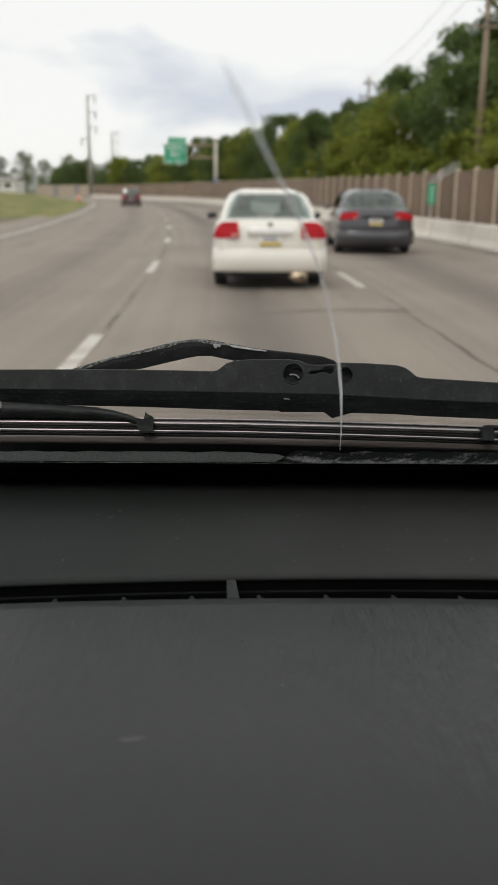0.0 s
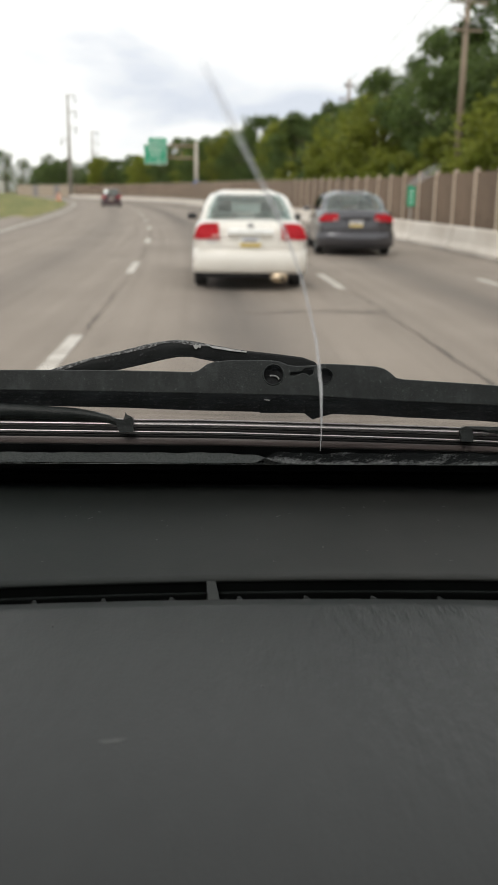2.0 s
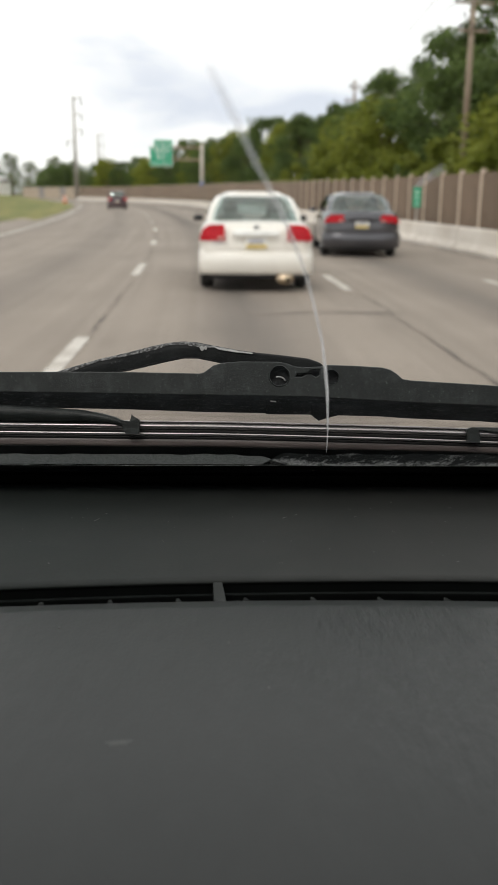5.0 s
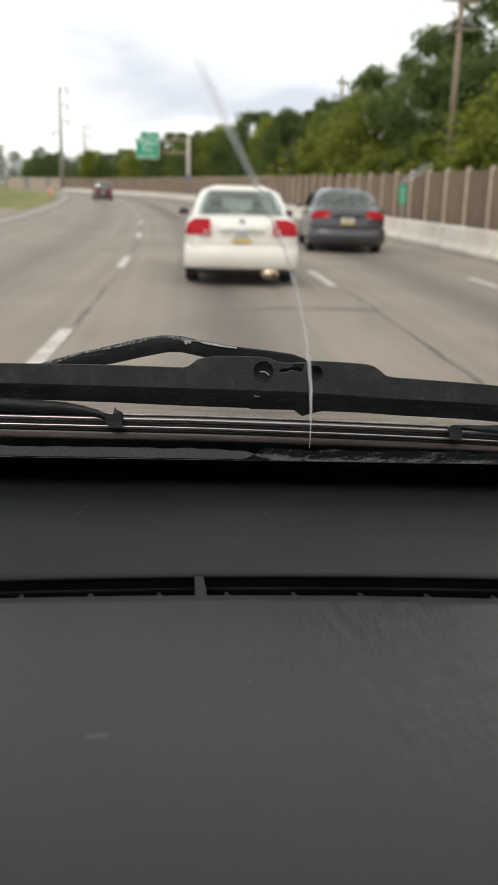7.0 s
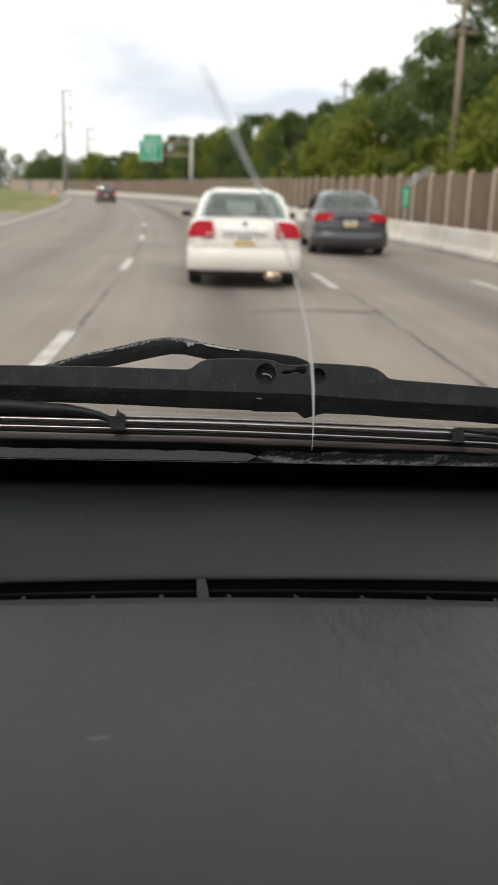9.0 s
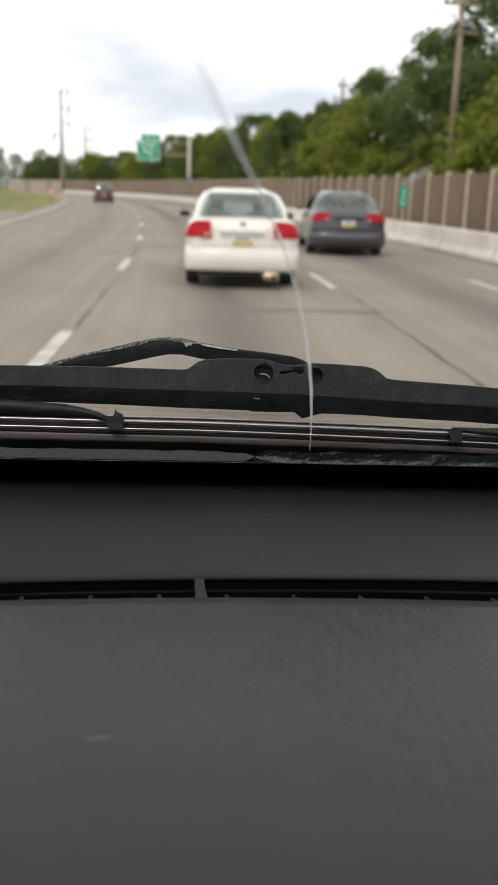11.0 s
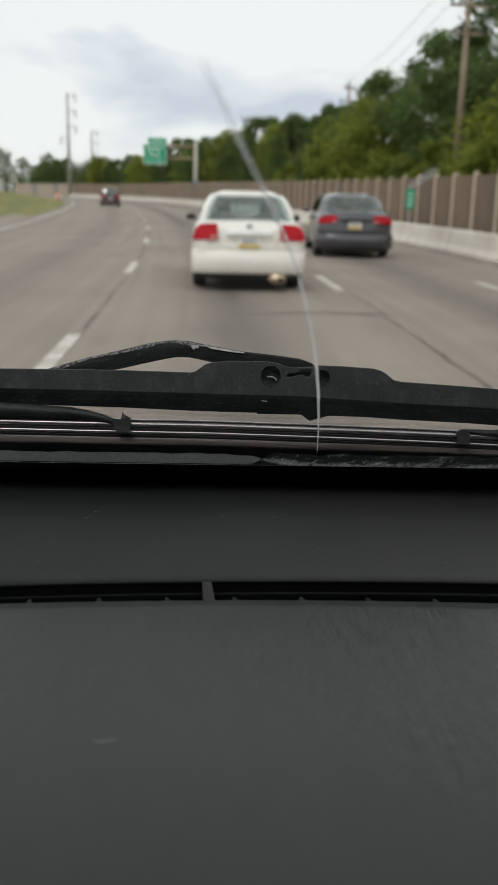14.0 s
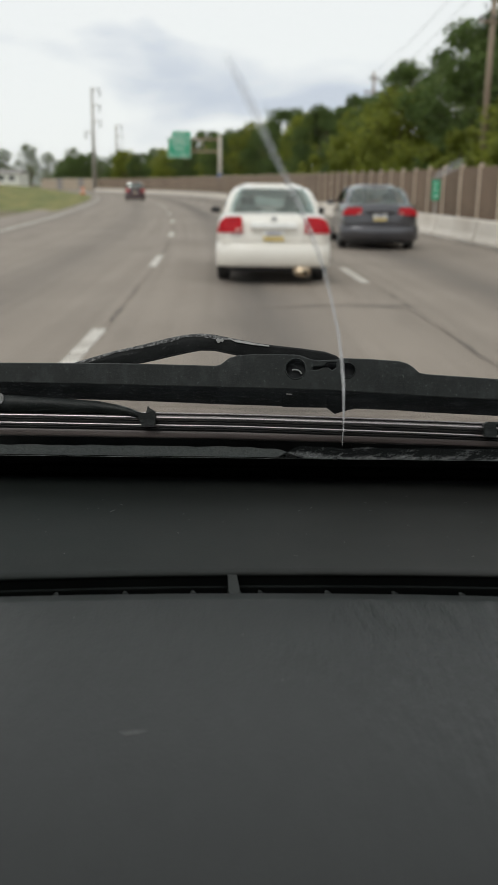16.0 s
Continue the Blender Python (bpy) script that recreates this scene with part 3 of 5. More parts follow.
for d0, d1 in ((3, 9.2), (8.6, 13.4), (16.4, 23.0), (26, 33), (37, 50)):
    part("joint_seal", seal(d0, d1, 3.5, 0.026), M_SEAL, road, "dark uneven longitudinal joint")
part("shoulder_grit", ribbon(4, 120, 1.0, 7.72, 7.98, 0.004, 0.12), M_SEAL, road, "dark grit along the barrier foot")
for d, o0, o1, w in ((10.9, 1.7, 3.7, 0.09), (12.6, -4.2, -1.0, 0.05), (23.0, 0.3, 3.2, 0.08), (19.5, 4.0, 7.0, 0.10), (31.0, -4.6, 0.0, 0.10), (44.0, -4.6, 3.2, 0.14)):
    part("crack_seal", cross_crack(d, o0, o1, w), M_SEAL, road, "dark uneven crack across the lane")

# grass island on the inside of the bend, a low mound
mound = bmesh.new()
rows = []
for i in range(41):
    d = 50 + i * 4.0
    row = []
    for j in range(9):
        o = -5.95 - j * 3.2
        h = 1.25 * math.sin(math.pi * min(1, j / 4.0) / 2) * min(1, i / 6.0) + 0.10 * noise.noise(Vector((d * 0.13, o * 0.2, 0)))
        row.append(mound.verts.new(road_point(d, o, h if j else 0.012)))
    rows.append(row)
for a, b in zip(rows, rows[1:]):
    for i in range(8):
        mound.faces.new((a[i + 1], a[i], b[i], b[i + 1]))
tagged(link("grass_island", mound, M_GRASS, smooth=True), "grassy mound on the inside of the bend", "grass", kind="structure")


# ---- right side: concrete barrier and noise wall ----
def barrier_segment(length):
    half = [(0.28, 0.0), (0.28, 0.07), (0.19, 0.23), (0.12, 0.57), (0.10, 0.60)]
    prof = half + [(-x, z) for x, z in reversed(half)]
    return loft([[(x, y, z) for x, z in prof] for y in (0.004, length - 0.004)])


barrier = thing("concrete_barrier", (0, 0, 0), "pale weathered concrete road barrier along the shoulder", "barrier", kind="structure")
seg = None
for k in range(48):
    d = 4 + k * 4.0
    if seg is None:
        seg = part("barrier_segment", barrier_segment(4.0), M_CONC, barrier)
    else:
        seg = new("barrier_segment", seg.data)
        seg.parent = barrier
    seg.matrix_basis = pose(*road_point(d, 8.3), 0, 0, heading(d + 2))

noise_wall = thing("noise_wall", (0, 0, 0), "brown panelled noise wall with pale concrete posts", "wall", kind="structure")
SPAN = 1.9
post = panel = None
for k in range(100):
    d = 7 + k * SPAN
    top = 2.10 + min(0.5, max(0, d - 40) * 0.006)
    if post is None:
        post = part("post", boxes((-0.035, 0.09, -0.07, 0.07, 0, 1), bevel=0.008), M_POST, noise_wall)
        panel = part("panel", boxes((-0.05, 0.05, 0.07, SPAN - 0.07, 0, 1.0)), M_PANEL, noise_wall)
    else:
        post, panel = new("post", post.data), new("panel", panel.data)
        post.parent = panel.parent = noise_wall
    jit = 0.05 * noise.noise(Vector((k * 1.7, 3.0, 0)))
    post.matrix_basis = pose(*road_point(d, 9.4), 0, 0, heading(d)) @ Matrix.Diagonal((1, 1, top + 0.05 + jit, 1))
    panel.matrix_basis = pose(*road_point(d, 9.44), 0, 0, heading(d + 0.9)) @ Matrix.Diagonal((1, 1.03, top - 0.05 + jit, 1))


# ---- trees ----
def tree_parts(seed, height, spread, base, leaf, lobes, per_lobe, mat):
    """Bark mesh and crown mesh of one tree: tapered trunk with limbs, and a crown of leafy lobes with gaps between them."""
    rng = random.Random(seed)
    heart = []
    for i in range(lobes):
        t = (i + rng.uniform(0.1, 0.9)) / lobes
        a = i * 2.4 + rng.uniform(-0.5, 0.5)
        z = base + (height - base) * (0.08 + 0.84 * t)
        r = spread * math.sin(math.pi * (0.20 + 0.74 * t)) ** 0.8 * rng.uniform(0.35, 0.85)
        size = spread * rng.uniform(0.24, 0.42) * (1.12 - 0.45 * t)
        heart.append((Vector((r * math.cos(a), r * math.sin(a), z)), size))
    bark = bmesh.new()

    def limb(pts, rads):
        piece = tube(pts, rads, 7)
        me = bpy.data.meshes.new("limb")
        piece.to_mesh(me)
        piece.free()
        bark.from_mesh(me)
        bpy.data.meshes.remove(me)
    lean = Vector((rng.uniform(-0.4, 0.4), rng.uniform(-0.4, 0.4), 0))
    limb([Vector((0, 0, -0.2)), Vector((0, 0, height * 0.3)) + lean * 0.4, Vector((0, 0, height * 0.62)) + lean, Vector((0, 0, height * 0.88)) + lean],
         [height * 0.028, height * 0.02, height * 0.012, height * 0.004])
    for c, _ in heart[::2]:
        start = Vector((0, 0, max(height * 0.18, c.z * 0.62))) + lean * 0.6
        limb([start, start.lerp(c, 0.5) + Vector((0, 0, 0.25)), c], [height * 0.009, height * 0.006, height * 0.002])
    verts, faces = [], []
    for c, size in heart:
        for i in range(per_lobe):
            v = Vector((rng.gauss(0, 1), rng.gauss(0, 1), rng.gauss(0, 1))).normalized()
            bulge = 1 + 0.45 * noise.noise(v * 2.3 + c) + 0.25 * noise.noise(v * 5.5 + c)
            p = c + Vector((v.x, v.y, v.z * 0.78)) * size * bulge * (rng.random() ** 0.28) * rng.uniform(0.9, 1.12)
            n = (v * 0.9 + Vector((rng.gauss(0, 0.6), rng.gauss(0, 0.6), rng.gauss(0.25, 0.6)))).normalized()
            u = n.orthogonal().normalized()
            u.rotate(Matrix.Rotation(rng.uniform(0, 6.28), 3, n))
            w = n.cross(u)
            s = leaf * rng.uniform(0.6, 1.3)
            k = len(verts)
            verts += [p - u * s, p - w * s * 0.55 + n * s * 0.15, p + u * s, p + w * s * 0.55 + n * s * 0.15]
            faces.append((k, k + 1, k + 2, k + 3))
    me = bpy.data.meshes.new("crown")
    me.from_pydata([tuple(v) for v in verts], [], faces)
    me.materials.append(mat)
    return bark, me


def tree(seed, height, spread, base, leaf, clumps, per_clump, mat, label, group):
    t = thing("tree", (0, 0, 0), label, "tree", group)
    bark, crown = tree_parts(seed, height, spread, base, leaf, clumps, per_clump, mat)
    part("trunk", bark, M_BARK, t, smooth=True)
    c = new("crown", crown)
    c.parent = t
    return t


ROW = "trees behind the noise wall"
FAR = "trees along the horizon"
kinds = [tree(1, 8.2, 3.6, 0.8, 0.13, 26, 420, M_LEAF[0], "tall dark-green broadleaf tree behind the noise wall", ROW),
         tree(2, 6.6, 3.3, 0.6, 0.13, 24, 420, M_LEAF[1], "bright yellow-green broadleaf tree behind the noise wall", ROW),
         tree(3, 9.4, 3.7, 1.0, 0.13, 28, 420, M_LEAF[0], "tall dark-green broadleaf tree behind the noise wall", ROW),
         tree(4, 4.6, 2.6, 0.3, 0.12, 18, 380, M_LEAF[1], "low yellow-green bushy tree behind the noise wall", ROW)]
far_kinds = [tree(5, 12, 5.0, 0.8, 0.24, 24, 95, M_LEAF[2], "pale grey-green tree with gaps in its crown", FAR),
             tree(6, 8.5, 6.2, 0.2, 0.24, 26, 260, M_LEAF[0], "dark green broad tree on the horizon", FAR)]
# d ahead, side offset from the wall, kind, size
ROWS = [(45.0, 8.1, 2, 1.66), (21, 5.0, 0, 1.15), (23.5, 1.9, 3, 0.85), (26, 3.4, 1, 1.0), (29.5, 6.0, 2, 0.95), (30.5, 2.0, 3, 0.9), (33, 4.0, 1, 1.15), (37, 6.5, 2, 1.20), (38, 2.2, 3, 1.0),
        (42, 4.2, 0, 1.20), (46, 2.2, 3, 0.95), (48, 6.0, 2, 1.28), (52, 3.6, 1, 1.37), (57, 5.2, 2, 1.20), (59, 2.4, 3, 1.0), (65, 4.5, 1, 1.37), (72, 6.0, 0, 1.31), (74, 2.8, 3, 1.0)]
rng = random.Random(11)
for i in range(14):
    ROWS.append((80 + 8.6 * i, rng.uniform(3.8, 6.0), (2, 1, 0)[i % 3], (1.06, 1.5, 1.25)[i % 3] * rng.uniform(0.85, 1.05)))
used = set()
for i, (d, o, k, s) in enumerate(ROWS):
    p = road_point(d, 9.8 + o)
    s *= 0.93 if d < 32 else 0.80 if d < 78 else 0.92
    m = pose(p.x, p.y, -0.03, 0, 0, 67 * i)
    if k in used:
        t = copy_thing(kinds[k], m)
    else:
        t = kinds[k]
        t.matrix_basis = m
        used.add(k)
    t.scale = (s, s, s * (0.95 + 0.1 * ((i * 7) % 3) / 2))
rng = random.Random(23)
FARS = [(-62 + 2.6 * i, rng.uniform(178, 232), 0 if i < 6 else rng.choice((0, 1, 1)), rng.uniform(0.36, 0.72)) for i in range(15)]
FARS += [(-96 + 7.5 * i, rng.uniform(235, 265), 0 if i < 6 else 1, rng.uniform(0.55, 0.75) if i < 6 else rng.uniform(0.8, 1.15)) for i in range(12)]
used = set()
FARS = [f for i, f in enumerate(FARS) if f[0] > -46 or i % 2]
FARS += [(-88, 308, 0, 0.95), (-80, 302, 0, 1.05), (-72, 300, 0, 1.18), (-65, 296, 0, 0.95), (-58, 300, 0, 1.10), (-52, 292, 1, 0.95)]
for i, (x, y, k, s) in enumerate(FARS):
    while -10 < (x - line_x(y)) * 0.85 < 19:
        y += 8
    m = pose(x, y, -0.03, 0, 0, 81 * i)
    if k in used:
        t = copy_thing(far_kinds[k], m)
    else:
        t = far_kinds[k]
        t.matrix_basis = m
        used.add(k)
    t.scale = (s, s, s)


# ---- overhead sign on a cantilever ----
def overhead_sign(d):
    p = road_point(d, 9.0)
    g = thing("overhead_sign", (p.x + 0.7, p.y, 0, 0, 0, 4), "green highway exit sign on a pale cantilever pole", "road sign")
    part("pole", tube([(0, 0, 0), (0, 0, 3.5), (0, 0, 7.3)], [0.30, 0.25, 0.2], 14), M_PALEPOLE, g, smooth=True)
    part("base_plate", boxes((-0.45, 0.45, -0.45, 0.45, 0, 0.12), bevel=0.02), M_STEEL, g)
    for z in (6.75, 5.35):
        part("arm", tube([(0, 0, z), (-3.0, 0, z + 0.05), (-6.4, 0, z + 0.1)], [0.11, 0.10, 0.08], 8), M_RUST, g, "weathered brown cantilever arm")
    for x in (-1.6, -3.2):
        part("strut", tube([(x, 0, 5.4), (x - 0.8, 0, 6.8)], 0.05, 6), M_RUST, g)
    face = part("sign_panel", boxes((-6.3, -3.55, -0.30, -0.25, 4.6, 6.9), bevel=0.01), M_GREEN, g, "green panel with white words")
    part("border", plate([(-6.26, 4.64), (-3.59, 4.64), (-3.59, 6.86), (-6.26, 6.86)], -0.308, -0.301,
                         [[(-6.2, 4.7), (-3.65, 4.7), (-3.65, 6.8), (-6.2, 6.8)]]), M_WHITE, face)
    words("Ridley", 0.75, M_WHITE, face, (-4.92, -0.31, 6.38))
    words("Park", 0.75, M_WHITE, face, (-4.92, -0.31, 5.68))
    words("\u00bd", 0.62, M_WHITE, face, (-5.62, -0.31, 5.02))
    words("MILE", 0.42, M_WHITE, face, (-4.55, -0.31, 4.98))
    tab = part("exit_tab", boxes((-5.75, -3.55, -0.30, -0.25, 6.93, 7.65), bevel=0.01), M_GREEN, g, "small green exit panel")
    words("EXIT 8", 0.5, M_WHITE, tab, (-4.65, -0.31, 7.28))
    part("hospital_sign", boxes((-0.32, 0.32, -0.33, -0.30, 2.1, 2.75), bevel=0.01), M_BLUE, g, "small blue square sign")
    words("H", 0.55, M_WHITE, g, (0, -0.34, 2.42))
    return g


overhead_sign(113)


# ---- poles ----
def steel_pole(x, y, h):
    g = thing("transmission_pole", (x, y, 0), "tall grey steel transmission pole with insulators", "power pole", "transmission poles")
    part("shaft", tube([(0, 0, -0.1), (0, 0, h * 0.5), (0, 0, h)], [0.48, 0.36, 0.22], 10), M_STEEL, g, smooth=True)
    for z, s in ((0.97, 1), (0.82, 1), (0.67, 1), (0.56, -1)):
        part("arm", tube([(0, 0, h * z), (1.6 * s, 0, h * z + 0.5)], [0.14, 0.08], 6), M_STEEL, g)
        part("insulator", tube([(1.6 * s, 0, h * z + 0.4), (1.6 * s, 0, h * z - 1.2)], 0.13, 6), M_BLACK, g)


steel_pole(-34.0, 200, 20.8)
steel_pole(-38.6, 265, 17.4)


def utility_pole(x, y):
    g = thing("utility_pole", (x, y, 0, 0, 0, 12), "brown wooden utility pole with three crossarms", "utility pole")
    part("shaft", tube([(0, 0, -0.1), (0, 0, 5), (0, 0, 10.2)], [0.14, 0.125, 0.09], 12), M_POLE, g, smooth=True)
    for z, w in ((9.6, 0.45), (8.6, 0.8), (7.6, 0.6)):
        a = part("crossarm", boxes((-w, w, -0.16, -0.06, z - 0.045, z + 0.045), bevel=0.01), M_POLE, g)
        for s in (-0.92, -0.5, 0.5, 0.92):
            part("insulator", tube([(s * w, -0.11, z + 0.05), (s * w, -0.11, z + 0.13), (s * w, -0.11, z + 0.22)], [0.05, 0.07, 0.035], 8), M_BLACK, a)
    part("brace", tube([(0.0, -0.15, 7.7), (0.5, -0.15, 8.25)], 0.025, 6), M_BLACK, g)
    part("brace", tube([(0.0, -0.15, 7.7), (-0.5, -0.15, 8.25)], 0.025, 6), M_BLACK, g)


utility_pole(9.2, 38)
utility_pole(9.4, 76)
for side, z in ((-0.9, 8.5), (0.9, 8.5), (-0.5, 9.85)):
    for (x0, y0), (x1, y1) in (((9.2, 38), (9.4, 76)), ((9.2, 38), (12.6, 4))):
        span = []
        for i in range(17):
            u = i / 16
            span.append((x0 + side + (x1 - x0) * u, y0 - 0.1 + (y1 - y0) * u, z - 1.8 * u * (1 - u)))
        tagged(link("power_line", tube(span, 0.012, 5), M_BLACK), "thin black sagging power line", "power line", "power lines")

# small roadside things far ahead
for x, y, z in ((6.05, 31.0, 0),):
    s = thing("exit_marker", (x, y, z, 0, 0, -8), "small green roadside marker on a thin post", "road sign")
    part("post", boxes((-0.03, 0.03, -0.03, 0.03, 0, 1.6)), M_STEEL, s)
    sp = part("sign_panel", boxes((-0.13, 0.13, -0.06, -0.035, 1.02, 1.68), bevel=0.01), M_GREEN, s)
    for k in range(3):
        part("text_bar", boxes((-0.05, 0.05, -0.066, -0.061, 1.13 + 0.18 * k, 1.18 + 0.18 * k)), M_WHITE, sp)

barrel = thing("traffic_barrel", (-22.0, 120.0, 0), "orange traffic barrel with pale bands at the end of the grass", "traffic barrel")
part("body", tube([(0, 0, 0.06), (0, 0, 0.4), (0, 0, 0.75), (0, 0, 1.0), (0, 0, 1.04)], [0.29, 0.27, 0.25, 0.23, 0.18], 16), M_ORANGE, barrel)
part("rubber_base", tube([(0, 0, 0), (0, 0, 0.07)], [0.40, 0.37], 16), M_TYRE, barrel)
for z in (0.42, 0.72):
    part("band", tube([(0, 0, z), (0, 0, z + 0.12)], [0.277, 0.266], 16), M_WHITE, barrel, "pale reflective band")

low_wall = thing("block_wall", (0, 0, 0), "low tan and grey block wall beyond the bend", "wall")
for k in range(13):
    d = 198 + 3.4 * k
    sec = part("wall_section", boxes((-0.15, 0.15, 0.01, 3.95, 0, 2.7), bevel=0.02), M_GREYBLOCK if k % 4 == 1 else M_TAN, low_wall)
    sec.matrix_basis = pose(*road_point(d, 12.5), 0, 0, heading(d + 1.7))

low_house = thing("low_building", (-46.5, 150, 1.0, 0, 0, -6), "low white building with dark windows beyond the grass", "building")
part("wall", boxes((0, 9.0, 0, 5.0, 0, 2.0)), M_SIDING, low_house)
part("roof", loft([[(x, -0.3, 1.98), (x, 2.5, 2.55), (x, 5.3, 1.98), (x, 2.5, 2.40)] for x in (-0.3, 9.3)]), M_GREYBLOCK, low_house, "grey pitched roof")
for k in range(5):
    w = part("window", boxes((0.6 + 1.7 * k, 1.6 + 1.7 * k, -0.03, 0.02, 0.8, 1.6)), M_BLACK, low_house, "dark window")
    part("frame", plate([(0.55 + 1.7 * k, 0.75), (1.65 + 1.7 * k, 0.75), (1.65 + 1.7 * k, 1.65), (0.55 + 1.7 * k, 1.65)], -0.05, 0.0,
                        [[(0.62 + 1.7 * k, 0.82), (1.58 + 1.7 * k, 0.82), (1.58 + 1.7 * k, 1.58), (0.62 + 1.7 * k, 1.58)]]), M_WHITE, w)

rail = thing("guard_rail", (0, 0, 0), "galvanised guard rail on wooden posts", "guard rail")
beam_rings = []
for k in range(13):
    p = (-55 + k * 2.4, 95 + k * 1.2, 0)
    beam_rings.append([(p[0], p[1] + o, z) for z, o in ((0.45, 0), (0.53, -0.09), (0.6, 0), (0.68, -0.09), (0.76, 0), (0.76, 0.02), (0.45, 0.02))])
    part("post", boxes((p[0] - 0.08, p[0] + 0.08, p[1] + 0.03, p[1] + 0.2, -0.1, 0.78)), M_POLE, rail)
part("beam", loft(beam_rings), M_STEEL, rail)


# ---- cars ----
def wheel(parent, x, y, r, w, side, lift=0.0):
    a = thing("wheel", (x, y, r + lift), "", "")
    a.parent = parent
    prof = [(r * 0.66, w * 0.5), (r * 0.90, w * 0.5), (r * 0.98, w * 0.40), (r, w * 0.2), (r, -w * 0.2), (r * 0.98, -w * 0.40), (r * 0.90, -w * 0.5), (r * 0.66, -w * 0.5)]
    n = 28
    rings = [[(o, q * math.cos(2 * math.pi * i / n), q * math.sin(2 * math.pi * i / n)) for q, o in prof] for i in range(n)]
    part("tyre", loft(rings + [rings[0]], caps=False), M_TYRE, a, smooth=True)
    f = side * w * 0.36
    ring = [[(f + side * dx, q * math.cos(2 * math.pi * i / n), q * math.sin(2 * math.pi * i / n)) for i in range(n)] for q, dx in ((r * 0.67, 0.02), (r * 0.60, 0.0), (r * 0.56, -0.05))]
    rim = loft(ring, caps=False)
    for k in range(5):
        an = 2 * math.pi * k / 5
        c, s = math.cos(an), math.sin(an)
        vs = [(f, -0.035, 0.03), (f, 0.035, 0.03), (f, 0.028, r * 0.6), (f, -0.028, r * 0.6)]
        q = [rim.verts.new((x0, y0 * c - z0 * s, y0 * s + z0 * c)) for x0, y0, z0 in vs]
        q2 = [rim.verts.new((x0 - side * 0.03, y0 * c - z0 * s, y0 * s + z0 * c)) for x0, y0, z0 in vs]
        rim.faces.new(q)
        for i in range(4):
            rim.faces.new((q[i], q[(i + 1) % 4], q2[(i + 1) % 4], q2[i]))
    hub = [rim.verts.new((f + side * 0.008, 0.06 * math.cos(2 * math.pi * i / 12), 0.06 * math.sin(2 * math.pi * i / 12))) for i in range(12)]
    rim.faces.new(hub)
    back = [rim.verts.new((f - side * 0.06, r * 0.6 * math.cos(2 * math.pi * i / n), r * 0.6 * math.sin(2 * math.pi * i / n))) for i in range(n)]
    rim.faces.new(back)
    bmesh.ops.recalc_face_normals(rim, faces=rim.faces)
    part("rim", rim, M_RIM, a)


def interp(table, y):
    for (a, *u), (b, *v) in zip(table, table[1:]):
        if y <= b:
            t = max(0.0, (y - a) / (b - a))
            t = t * t * (3 - 2 * t)
            return [p + (q - p) * t for p, q in zip(u, v)]
    return list(table[-1][1:])


